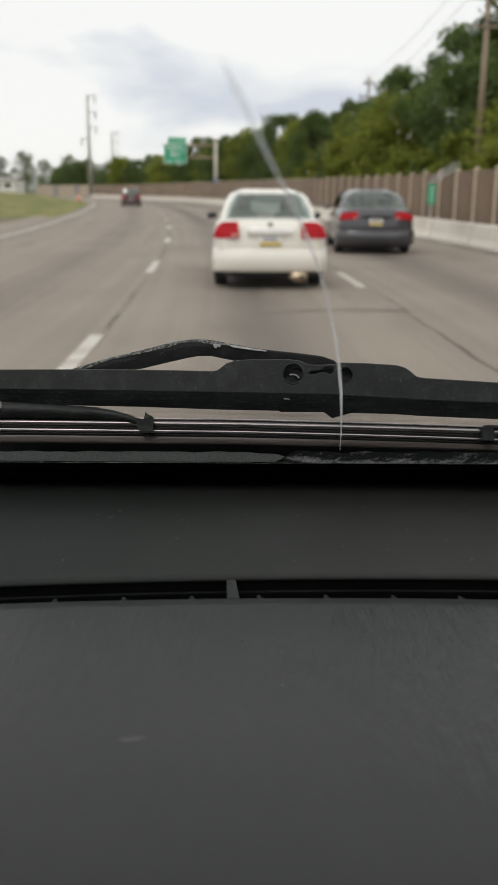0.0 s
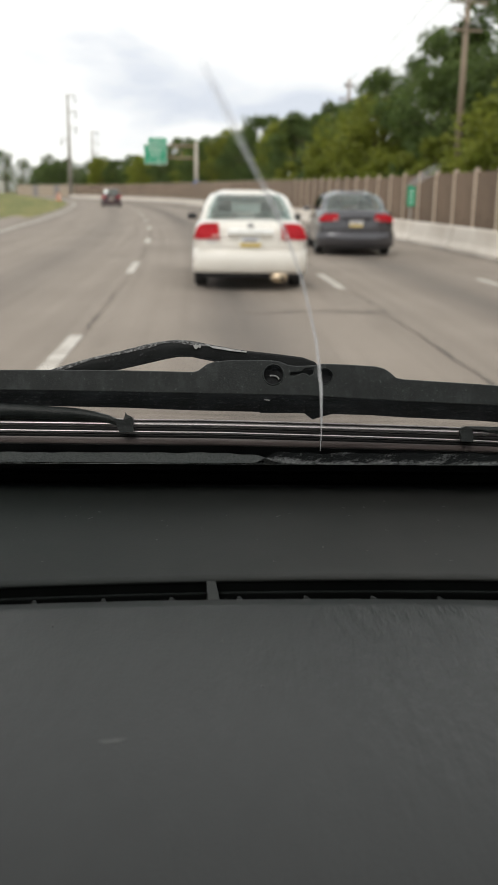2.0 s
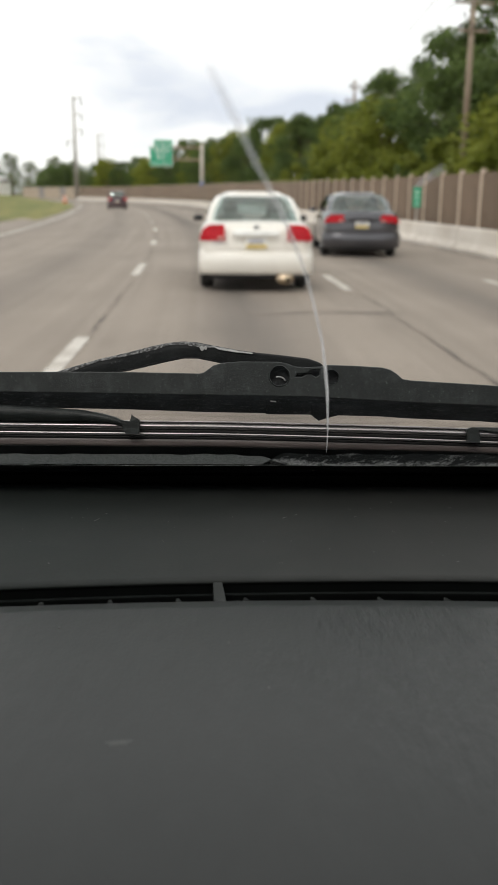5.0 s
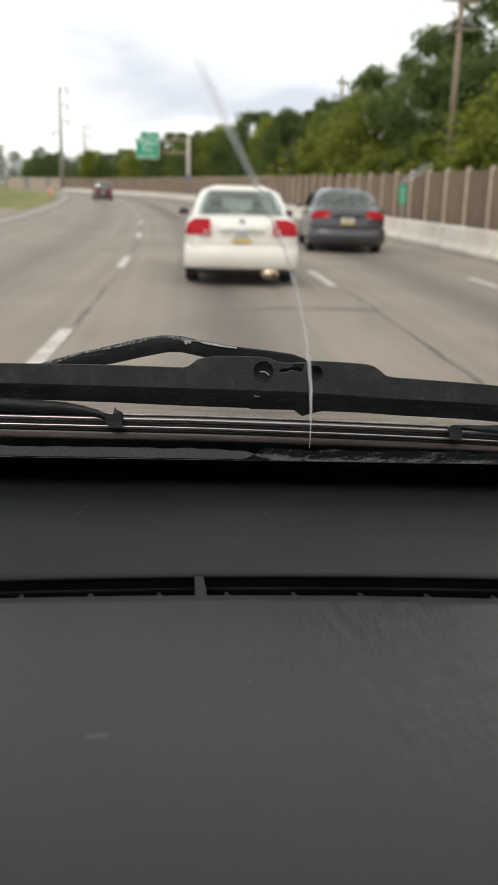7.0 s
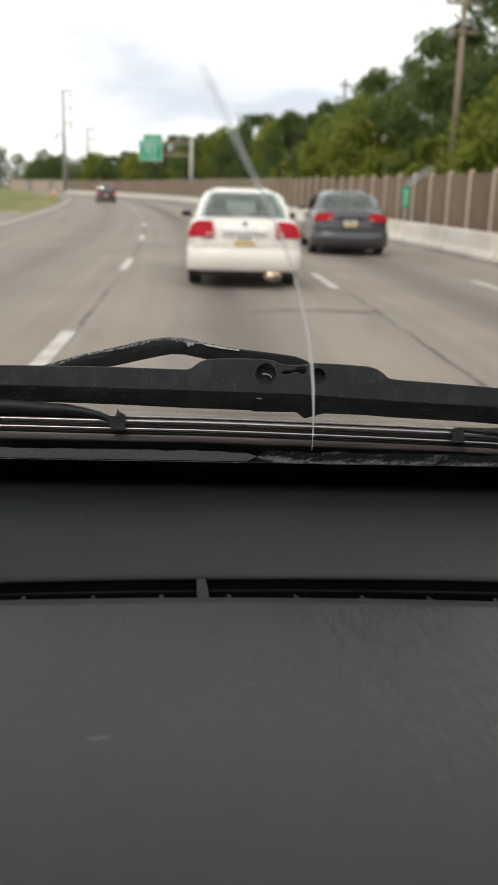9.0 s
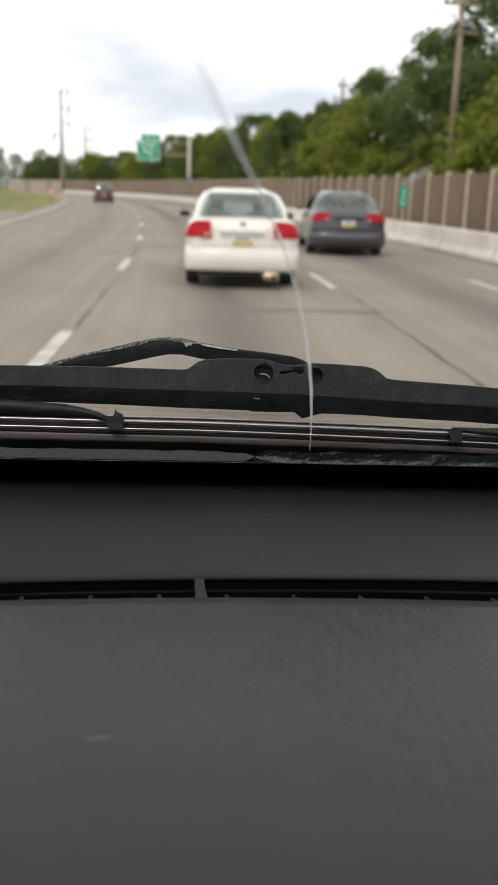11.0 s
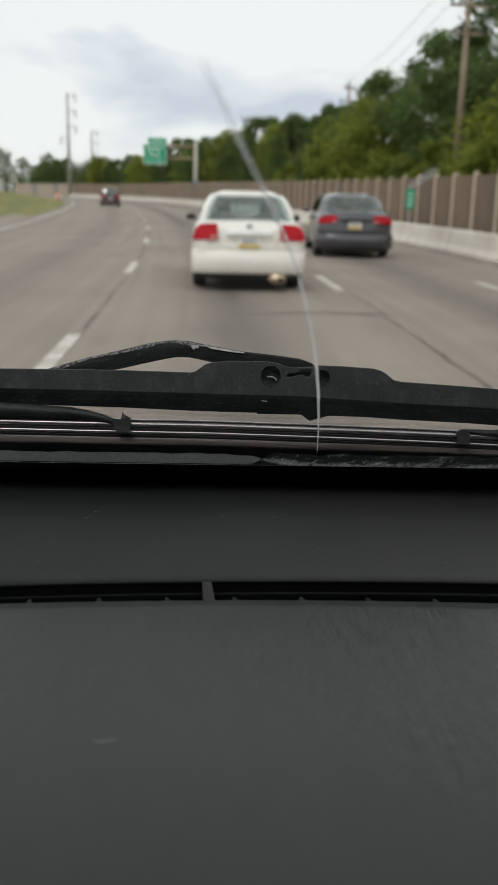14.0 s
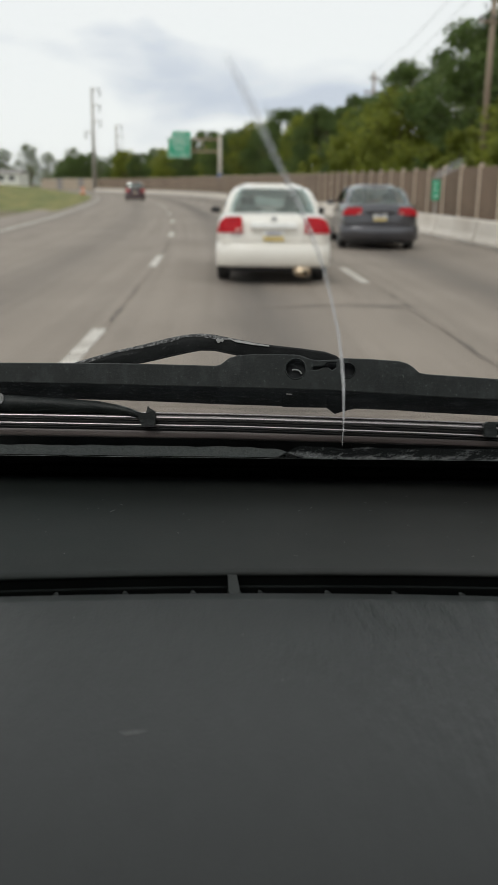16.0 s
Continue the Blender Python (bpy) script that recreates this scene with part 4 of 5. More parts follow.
def car(name, at, label, paint, W, L, H, deck, belt, shape, lamps, sill=0.24, pipe=True):
    """shape: rear and front foot of the cabin, rear and front of the roof, roof half width, as metres from the rear."""
    g = thing(name, at, label, "car")
    h = W / 2
    # length: y, half width, top height, bottom height
    table = [(0.0, h * 0.80, deck - 0.12, sill + 0.10), (0.05, h * 0.90, deck - 0.03, sill + 0.02), (0.22, h * 0.97, deck, sill), (0.8, h, deck + 0.01, sill - 0.03), (L * 0.5, h, belt, sill - 0.04),
             (L * 0.72, h * 0.99, belt - 0.03, sill - 0.04), (L * 0.9, h * 0.95, belt - 0.16, sill - 0.02), (L - 0.1, h * 0.82, belt - 0.26, sill), (L, h * 0.6, belt - 0.38, sill + 0.1)]
    rings = []
    ys = [0, 0.015, 0.05, 0.1, 0.22, 0.45, 0.8] + [0.8 + (L - 1.2) * i / 10 for i in range(1, 11)] + [L - 0.22, L - 0.1, L - 0.03, L]
    for y in ys:
        w, zt, zb = interp(table, y)
        hgt = zt - zb
        half = [(0.0, zb), (w * 0.55, zb), (w * 0.90, zb + 0.01), (w * 0.975, zb + hgt * 0.12), (w * 0.998, zb + hgt * 0.36), (w, zb + hgt * 0.55), (w * 0.975, zb + hgt * 0.78),
                (w * 0.94, zt - 0.055), (w * 0.89, zt - 0.015), (w * 0.78, zt), (w * 0.4, zt + 0.015)]
        rings.append([(x, y, z) for x, z in half] + [(0, y, zt + 0.02)] + [(-x, y, z) for x, z in reversed(half[1:])])
    body = part("body", loft(rings), paint, g, smooth=True)
    # rear bumper, a proud rounded bar across the tail
    bump = []
    for i in range(13):
        x = -h * 0.985 + h * 1.97 * i / 12
        e = abs(x) / h
        y = -0.075 + 0.16 * e ** 5 + 0.03 * e * e
        bump.append([(x, y + 0.04, sill - 0.02), (x, y, sill + 0.03), (x, y - 0.02, sill + 0.15), (x, y - 0.01, sill + 0.27), (x, y + 0.035, sill + 0.315), (x, y + 0.14, sill + 0.33), (x, y + 0.16, sill - 0.02)])
    part("rear_bumper", loft(bump), paint, g, smooth=True)
    part("valance", boxes((-h * 0.80, h * 0.80, 0.06, L - 0.5, sill - 0.09, sill + 0.06), bevel=0.03), M_BLACK, g, "black underside")
    # cabin
    yr0, yf0, yr1, yf1, rw = shape

    def cab(t):
        k = math.sin(t * math.pi / 2)
        y0, y1 = yr0 + (yr1 - yr0) * t, yf0 + (yf1 - yf0) * t
        w = h * 0.90 + (rw - h * 0.90) * (t ** 1.25)
        z = (belt + deck) / 2 - 0.03 + (H - 0.03 - (belt + deck) / 2) * k ** 0.9
        return y0, y1, w, z
    ring_list = []
    for t in (0, 0.06, 0.35, 0.6, 0.8, 0.93, 1.0):
        y0, y1, w, z = cab(t)
        c = 0.16
        ring_list.append([(-w + c, y0, z), (-w * 0.4, y0 - 0.05, z), (w * 0.4, y0 - 0.05, z), (w - c, y0, z), (w - 0.02, y0 + c * 1.4, z), (w, (y0 + y1) / 2, z), (w - 0.02, y1 - c * 1.4, z),
                          (w - c, y1, z), (w * 0.4, y1 + 0.06, z), (-w * 0.4, y1 + 0.06, z), (-w + c, y1, z), (-w + 0.02, y1 - c * 1.4, z), (-w, (y0 + y1) / 2, z), (-w + 0.02, y0 + c * 1.4, z)])
    y0, y1, w, z = cab(1.0)
    inner = [((x * 0.72), y0 + (y - y0) * 0.9 + (y1 - y0) * 0.05, H) for x, y, _ in ring_list[-1]]
    ring_list.append(inner)
    shell = loft(ring_list)
    shell.faces.ensure_lookup_table()
    hole = [f for f in shell.faces if len(f.verts) == 4 and any(abs(f.calc_center_median().z - (cab(a)[3] + cab(b)[3]) / 2) < 0.004 for a, b in ((0.06, 0.35), (0.35, 0.6), (0.6, 0.8)))
            and (abs(f.calc_center_median().x) < rw * 0.85 or abs(f.calc_center_median().x) > 0.93 * (cab(0.5)[2] - 0.06) and abs(f.calc_center_median().y - (yr0 + yf0) / 2) < (yf0 - yr0) * 0.30)]
    bmesh.ops.delete(shell, geom=hole, context="FACES")
    part("cabin", shell, paint, g, smooth=True)

    def window(nm, pts):
        """A dark pane set proud of the cabin's skin: rows of points from low to high."""
        bm = bmesh.new()
        vr = [[bm.verts.new(q) for q in row] for row in pts]
        for a, b in zip(vr, vr[1:]):
            for i in range(len(a) - 1):
                bm.faces.new((a[i], a[i + 1], b[i + 1], b[i]))
        bmesh.ops.solidify(bm, geom=list(bm.faces), thickness=0.006)
        bmesh.ops.recalc_face_normals(bm, faces=bm.faces)
        return part(nm, bm, M_CARGLASS, g, smooth=False)
    rear = []
    for t in (0.065, 0.35, 0.6, 0.86):
        y0, y1, w, z = cab(t)
        ww = w - 0.105
        rear.append([(-ww, y0 + 0.002 - 0.012, z), (-ww * 0.5, y0 - 0.060, z), (ww * 0.5, y0 - 0.060, z), (ww, y0 + 0.002 - 0.012, z)])
    window("rear_window", rear)
    front = []
    for t in (0.14, 0.5, 0.86):
        y0, y1, w, z = cab(t)
        ww = w - 0.13
        front.append([(-ww, y1 + 0.012, z), (-ww * 0.5, y1 + 0.07, z), (ww * 0.5, y1 + 0.07, z), (ww, y1 + 0.012, z)])
    window("front_window", front)
    for s in (-1, 1):
        for a, b in ((0.13, 0.47), (0.50, 0.84)):
            rows_ = []
            for t in (0.18, 0.45, 0.78):
                y0, y1, w, z = cab(t)
                rows_.append([(s * (w + 0.004 - 0.02 * abs(2 * q - 1)), y0 + (y1 - y0) * q, z) for q in (a, (a + b) / 2, b)])
            window("side_window", rows_)
        # wing mirror
        m = part("wing_mirror", boxes((s * h * 0.97 if s > 0 else s * (h + 0.14), (h + 0.14) if s > 0 else s * h * 0.97, yf0 - 0.60, yf0 - 0.50, belt + 0.0, belt + 0.10), bevel=0.03), M_BLACK if paint is M_CARWHITE else paint, g, smooth=True)
        wheel(g, s * (h - 0.12), 0.86, 0.31, 0.20, s)
        wheel(g, s * (h - 0.12), L - 0.85, 0.31, 0.20, s)
        # tail lamp
        x0, x1, z0, z1, zin = lamps
        out = [(s * x0, z0 + 0.02), (s * x0 * 0.985, z0), (s * (x0 + x1) / 2, z0 + zin * 0.3), (s * (x1 + 0.005), z0 + zin), (s * x1, z0 + zin + 0.012), (s * (x1 + 0.01), z1 - 0.012), (s * (x1 + 0.025), z1),
               (s * (x0 * 0.45 + x1 * 0.55), z1), (s * (x0 * 0.68 + x1 * 0.32), z1 - 0.012), (s * (x0 * 0.88 + x1 * 0.12), z1 - 0.07)]
        lamp = part("tail_lamp", plate(out, 0.0, 0.30), M_LAMP, g, "red tail lamp", smooth=False)
        for v in lamp.data.vertices:
            v.co.y += 0.10 * (abs(v.co.x) / h) ** 4 - 0.055 + max(0, v.co.z - deck + 0.12) * 0.4
        lens = part("lamp_lens", boxes((min(s * (x1 + 0.03), s * (x1 + 0.10)), max(s * (x1 + 0.03), s * (x1 + 0.10)), 0.0, 0.02, z0 + 0.02, z0 + 0.065), bevel=0.008), M_LAMPCLEAR, lamp, "pale reversing lens")
        lens.location.y = -0.058
    tag = part("rear_plate", boxes((-0.152, 0.152, -0.035, -0.02, deck - 0.37, deck - 0.215), bevel=0.004), M_WHITE, g, "white and yellow number plate")
    part("plate_band", boxes((-0.150, 0.150, -0.038, -0.0345, deck - 0.368, deck - 0.30)), M_PLATE, tag, "yellow lower band")
    part("plate_bar", boxes((-0.11, 0.11, -0.042, -0.0345, deck - 0.285, deck - 0.245)), M_PLATEBAR, tag)
    part("deck_garnish", boxes((-0.34, 0.34, -0.085, 0.05, deck - 0.195, deck - 0.105), bevel=0.02), M_WHITE if paint is M_CARWHITE else paint, g, smooth=True)
    if pipe:
        def oval(x, y, z, rx, rz):
            return [(x + rx * math.cos(2 * math.pi * i / 16), y, z + rz * math.sin(2 * math.pi * i / 16)) for i in range(16)]
        part("exhaust", loft([oval(h * 0.50, -0.05, sill - 0.085, 0.115, 0.070), oval(h * 0.50, 0.02, sill - 0.08, 0.135, 0.085), oval(h * 0.50, 0.38, sill - 0.06, 0.14, 0.09)]), M_CHROME, g, "tan metal silencer and pipe", smooth=True)
        part("exhaust_mouth", loft([oval(h * 0.56, -0.075, sill - 0.095, 0.034, 0.030), oval(h * 0.56, -0.045, sill - 0.095, 0.034, 0.030)]), M_DASHIN, g)
    for s in (-1, 1):
        part("rear_headrest", boxes((s * 0.38 - 0.13, s * 0.38 + 0.13, yr0 + 0.55, yr0 + 0.68, belt - 0.05, belt + 0.16), bevel=0.04), M_SEAT, g, smooth=True)
        part("front_headrest", boxes((s * 0.36 - 0.12, s * 0.36 + 0.12, yr0 + 1.35, yr0 + 1.46, belt + 0.08, belt + 0.30), bevel=0.04), M_SEAT, g, smooth=True)
        part("front_seat_back", boxes((s * 0.36 - 0.22, s * 0.36 + 0.22, yr0 + 1.30, yr0 + 1.45, belt - 0.20, belt + 0.12), bevel=0.05), M_SEAT, g, smooth=True)
    return g


sedan = car("white_sedan", (0.30, 13.4, 0, 0, 0, 1), "white compact sedan with red tail lamps driving ahead", M_CARWHITE, 1.70, 4.44, 1.44, 1.00, 0.95,
    (0.62, 3.35, 1.28, 2.50, 0.555), (0.825, 0.455, 0.745, 0.975, 0.0), 0.28)
emblem = loft([[(0.045 * math.cos(2 * math.pi * i / 16), y, 0.945 + 0.028 * math.sin(2 * math.pi * i / 16)) for i in range(16)] for y in (-0.072, -0.02)])
part("emblem", emblem, M_RIM, sedan, "small grey emblem")
part("badge_bar", boxes((-0.62, -0.48, -0.006, 0.03, 0.700, 0.712)), M_PLATEBAR, sedan, "small dark badge")
for x in (-0.43, 0.43):
    part("lid_seam", boxes((x - 0.003, x + 0.003, -0.004, 0.02, 0.655, 0.900)), M_SEAM, sedan, "dark seam of the boot lid")
part("bumper_seam", boxes((-0.62, 0.62, -0.004, 0.02, 0.620, 0.628)), M_SEAM, sedan, "thin seam above the bumper")
p = road_point(21, 4.95)
car("grey_sedan", (p.x, p.y, 0, 0, 0, -1.5), "dark grey sedan with red tail lamps", M_CARGREY, 1.82, 4.80, 1.47, 1.03, 0.97,
    (0.50, 3.75, 1.30, 2.80, 0.57), (0.87, 0.42, 0.78, 0.96, 0.03), pipe=False)
car("maroon_hatchback", (-10.8, 85, 0, 0, 0, 8.4), "dark maroon hatchback with red tail lamps", M_CARDARK, 1.80, 4.2, 1.62, 1.00, 1.0,
    (0.10, 3.2, 0.40, 2.4, 0.62), (0.86, 0.56, 0.78, 1.05, 0.0), pipe=False)


# ---- the car's inside: z counted from the eye ----
def dash_profile(bow, x):
    """Side line of the near pad and of the far pad; bow moves the vent forward at the middle."""
    bow, far_bow = bow + 0.03 * x + 0.004, bow + 0.045 * x
    near = [(0.10, -0.60), (0.13, -0.42), (0.17, -0.335), (0.22, -0.3000), (0.27, -0.2745), (0.30, -0.2635), (0.32, -0.2580), (0.34, -0.2537), (0.36, -0.2503), (0.38, -0.2478), (0.41, -0.2450), (0.44, -0.2431), (0.488 + bow, -0.2412), (0.500 + bow, -0.2420), (0.5020 + bow, -0.246)]
    far = [(0.536 + far_bow, -0.2450), (0.5345 + far_bow, -0.2430), (0.541 + far_bow, -0.2412), (0.60, -0.2420), (0.68, -0.2432), (0.735, -0.2442), (0.752, -0.2462), (0.76, -0.260), (0.79, -0.2725), (0.84, -0.278), (0.84, -0.60)]
    return near, far


def bow_at(x):
    return 0.008 * (1 - (x / 0.2) ** 2) - 0.004


XS = [-0.75 + 0.05 * i for i in range(31)]
dash = thing("dashboard", (0, 0, EYE_Z), "dark grey vinyl dashboard with a long defroster vent", "dashboard")
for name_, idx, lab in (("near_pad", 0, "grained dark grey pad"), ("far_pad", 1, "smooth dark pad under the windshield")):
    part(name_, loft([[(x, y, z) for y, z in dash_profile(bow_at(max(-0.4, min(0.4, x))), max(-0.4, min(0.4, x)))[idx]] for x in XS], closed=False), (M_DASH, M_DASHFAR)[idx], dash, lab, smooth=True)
rings = []
for x in XS:
    w = bow_at(max(-0.4, min(0.4, x)))
    c = max(-0.4, min(0.4, x))
    f = w + 0.045 * c
    w = w + 0.03 * c + 0.004
    rings.append([(x, 0.5015 + w, -0.2445), (x, 0.500 + w, -0.300), (x, 0.548 + f, -0.300), (x, 0.5365 + f, -0.2445), (x, 0.548 + f, -0.2455), (x, 0.551 + f, -0.306), (x, 0.490 + w, -0.306), (x, 0.490 + w, -0.2455)])
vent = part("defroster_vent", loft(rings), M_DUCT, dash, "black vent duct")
for k in range(-6, 8):
    x = -0.0765 + 0.0424 * k
    b = bow_at(x) + 0.03 * x + 0.004
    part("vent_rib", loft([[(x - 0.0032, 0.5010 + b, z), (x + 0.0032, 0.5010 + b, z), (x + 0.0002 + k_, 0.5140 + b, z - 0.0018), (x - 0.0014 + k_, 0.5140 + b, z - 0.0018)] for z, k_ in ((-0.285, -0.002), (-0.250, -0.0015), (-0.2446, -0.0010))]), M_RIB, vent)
ledge = []
for x in XS:
    c = max(-0.4, min(0.4, x))
    f = bow_at(c) + 0.045 * c
    ledge.append([(x, y + f, z) for y, z in ((0.5300, -0.2502), (0.5322, -0.2498), (0.5322, -0.2508), (0.5300, -0.2510))])
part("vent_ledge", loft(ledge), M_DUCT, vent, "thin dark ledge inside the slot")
b = bow_at(-0.01) + 0.0036
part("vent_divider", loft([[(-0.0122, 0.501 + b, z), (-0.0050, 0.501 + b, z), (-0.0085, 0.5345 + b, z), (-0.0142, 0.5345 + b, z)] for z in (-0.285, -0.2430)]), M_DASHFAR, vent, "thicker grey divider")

# windshield with its black border, on a slope
SLOPE = 0.53


def glass_z(y):
    return -0.2127 + (0.70 - y) * SLOPE


shield = thing("windshield", (0, 0, EYE_Z), "cracked windshield with a black border and dust along its foot", "windshield")
pane = part("pane", loft([[(x, -0.06, glass_z(-0.06)), (x, 0.726, glass_z(0.726)), (x, 0.726, glass_z(0.726) + 0.005), (x, -0.06, glass_z(-0.06) + 0.005)] for x in (-0.75, 0.75)]), M_GLASS, shield, "clear glass")
pane.visible_shadow = False
part("border", loft([[(x, 0.7265, glass_z(0.7265)), (x, 0.80, glass_z(0.80)), (x, 0.80, glass_z(0.80) + 0.006), (x, 0.7265, glass_z(0.7265) + 0.006)] for x in (-0.75, 0.75)]), M_FRIT, shield, "black ceramic border")


def strip(x0, x1, y0, y1, lift, n=30, rag=0.0, seed=0, taper=0.0, rise=0.0):
    """A thin layer that lies on the glass."""
    rings = []
    for i in range(n + 1):
        x = x0 + (x1 - x0) * i / n
        a = y0 + rag * noise.noise(Vector((x * 60, seed, 0)))
        k = max(0.0, (x - x1 + taper) / taper) if taper else 0.0
        a += (y1 - y0) * 0.97 * k * k * (3 - 2 * k)
        k = max(0.0, 1 - (x - x0) / rise) if rise else 0.0
        a += (y1 - y0) * 0.97 * k * k * (3 - 2 * k)
        rings.append([(x, a, glass_z(a) + lift), (x, (a + y1) / 2, glass_z((a + y1) / 2) + lift), (x, y1, glass_z(y1) + lift)])
    return loft(rings, closed=False)


part("dust_band", strip(-0.7, 0.055, 0.688, 0.7246, 0.0061, 300, 0.008, 1, 0.05), M_DIRT, shield, "grey dust on the glass")
part("grit_band", strip(0.016, 0.7, 0.684, 0.7255, 0.0056, 300, 0.010, 2, 0.0, 0.024), M_GRIT, shield, "dark band with pale grit")
part("dust_ridge", strip(-0.7, 0.7, 0.7236, 0.7257, 0.0052, 500, 0.0026, 5), M_RIDGE, shield, "pale line of dust at the foot of the glass")

# see-through brown layer that darkens the strip below the wiper
film_rings = []
for i in range(41):
    x = -0.4 + 0.02 * i
    a = 0.541 + 0.055 * x + 0.004 * noise.noise(Vector((x * 25, 4.0, 0)))
    film_rings.append([(x, y, glass_z(y) + 0.0067) for y in (a, a + 0.035, a + 0.075)])
part("brown_film", loft(film_rings, closed=False), M_BROWNFILM, shield, "thin brown see-through film below the wiper")

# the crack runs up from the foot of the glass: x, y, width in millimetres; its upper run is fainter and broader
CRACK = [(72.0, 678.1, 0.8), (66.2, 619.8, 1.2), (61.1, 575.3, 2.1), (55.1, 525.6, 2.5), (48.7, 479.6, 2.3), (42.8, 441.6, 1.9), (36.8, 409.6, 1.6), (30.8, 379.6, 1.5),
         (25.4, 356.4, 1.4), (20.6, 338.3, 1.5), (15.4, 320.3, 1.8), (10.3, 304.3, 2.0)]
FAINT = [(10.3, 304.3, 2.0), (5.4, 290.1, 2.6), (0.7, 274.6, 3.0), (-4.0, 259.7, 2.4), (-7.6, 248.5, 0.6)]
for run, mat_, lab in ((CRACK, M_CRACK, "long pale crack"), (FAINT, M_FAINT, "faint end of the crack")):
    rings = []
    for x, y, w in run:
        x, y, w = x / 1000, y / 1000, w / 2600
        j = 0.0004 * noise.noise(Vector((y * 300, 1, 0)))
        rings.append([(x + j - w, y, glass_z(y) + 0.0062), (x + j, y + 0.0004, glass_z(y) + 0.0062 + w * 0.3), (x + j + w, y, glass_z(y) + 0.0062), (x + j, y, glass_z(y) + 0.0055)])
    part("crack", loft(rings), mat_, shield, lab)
chip_line = [(0.0620 + 0.0032 * u + w * 0.0007 * (1 - 0.5 * u * u) * (1 + 0.4 * math.sin(5 * u)), 0.2986 - 0.0052 * u + w * 0.0006) for w, us in ((-1, (-1, -0.5, 0, 0.5, 1)), (1, (1, 0.5, 0, -0.5, -1))) for u in us]
chip = loft([[(x, y, glass_z(y) + h) for x, y in chip_line] for h in (0.0055, 0.0062)])
part("chip", chip, M_FAINT, shield, "small pale chip")

# ---- windshield wiper, seen from behind: millimetres across and up from the middle of its own plane ----
wiper = thing("windshield_wiper", BASE @ pose(0, 0, -0.70, -90, 0, 0), "black windshield wiper with worn arm and bright rails", "wiper")


def mm(pts):
    return [(x / 1000, z / 1000) for x, z in pts]


# main bridge: one plate with a raised middle and two round holes, and a darker skirt folded back under it
TOP = mm([(-220.6, 55.0), (-194.2, 55.5), (-136.9, 55.9), (-81.9, 55.9), (-27.7, 55.0), (-24.2, 55.9), (-21.1, 58.1), (-17.2, 61.2), (-10.1, 63.4), (4.0, 64.5), (32.6, 64.3), (39.2, 63.4), (45.8, 60.8), (52.4, 59.9), (65.6, 60.8), (71.8, 62.1), (92.0, 61.6), (114.0, 60.3), (120.6, 58.6), (125.5, 55.5), (129.9, 51.5), (136.0, 50.4), (194.2, 47.1), (228.5, 44.5)])
FOLD = mm([(-220.6, 40.5), (-136.9, 39.6), (-24.7, 38.3), (59.0, 37.0), (114.0, 34.3), (136.0, 33.0), (194.2, 30.8), (228.5, 28.6)])
HOLE_A = mm(circle(34.3, 53.3, 7.5))
HOLE_B = mm(circle(74.4, 52.4, 5.7))
NOTCH = mm([(46.7, 52.8), (48.0, 55.0), (53.3, 55.3), (56.4, 55.9), (58.6, 58.1), (65.6, 58.6), (65.6, 54.6), (62.5, 52.4), (59.4, 54.6), (55.0, 54.4), (51.5, 52.8)])
bridge = part("bridge", plate(TOP + FOLD[::-1], -0.005, -0.001, [HOLE_A, HOLE_B, NOTCH]), M_WIPER, wiper, "matt black bridge with two round holes")
bevel = bridge.modifiers.new("edge", "BEVEL")
bevel.width, bevel.segments, bevel.limit_method, bevel.angle_limit = 0.0007, 2, "ANGLE", radians(50)
SKIRT = [(-220.6, 40.5, 30.8), (-194.2, 40.1, 29.9), (-136.9, 39.6, 28.2), (-81.9, 39.0, 27.3), (-24.7, 38.3, 25.5), (23.8, 37.4, 24.7), (24.7, 37.4, 23.8), (59.0, 37.0, 23.8), (65.6, 36.5, 18.9), (70.9, 36.1, 20.7), (81.0, 35.7, 23.3), (114.0, 34.3, 22.5), (136.0, 33.0, 21.1), (194.2, 30.8, 18.9), (228.5, 28.6, 16.7)]
rings = []
for x, b_, c in SKIRT:
    x, b_, c = x / 1000, b_ / 1000, c / 1000
    rings.append([(x, -0.0048, b_ + 0.0006), (x, -0.0020, (b_ + c) / 2), (x, 0.0012, c), (x, 0.005, c), (x, 0.006, b_)])
part("skirt", loft(rings), M_SKIRT, wiper, "darker folded skirt")
part("inner_plate", plate(mm([(23.8, 62.5), (87.6, 59.9), (87.6, 41.4), (23.8, 41.4)]), 0.0030, 0.0045), M_SKIRT, bridge)
for loop, n in ((HOLE_A, 20), (HOLE_B, 20)):
    cx, cz = sum(p[0] for p in loop) / n, sum(p[1] for p in loop) / n
    r = loop[0][0] - cx
    part("hole_rim", loft([[(cx + q * math.cos(2 * math.pi * i / 20), y, cz + q * math.sin(2 * math.pi * i / 20)) for q, y in ((r * 1.0, -0.0050), (r * 1.06, -0.0056), (r * 1.14, -0.0050))] for i in list(range(20)) + [0]], closed=False), M_WIPER, bridge)
HX, HZ = 33.9, 49.7
part("clip", tube([(HX / 1000 + 0.0050 * math.cos(a), 0.0005, HZ / 1000 + 0.0034 * math.sin(a)) for a in (0.1, 0.5, 0.9, 1.3, 1.7, 2.0)], 0.0006, 6), M_BARE, bridge, "bright wire clip")
part("scuff", plate(mm([(27.3, 34.3), (31.7, 33.9), (31.7, 33.0), (27.3, 33.5)]), -0.0049, -0.0030), M_SPECK, bridge)

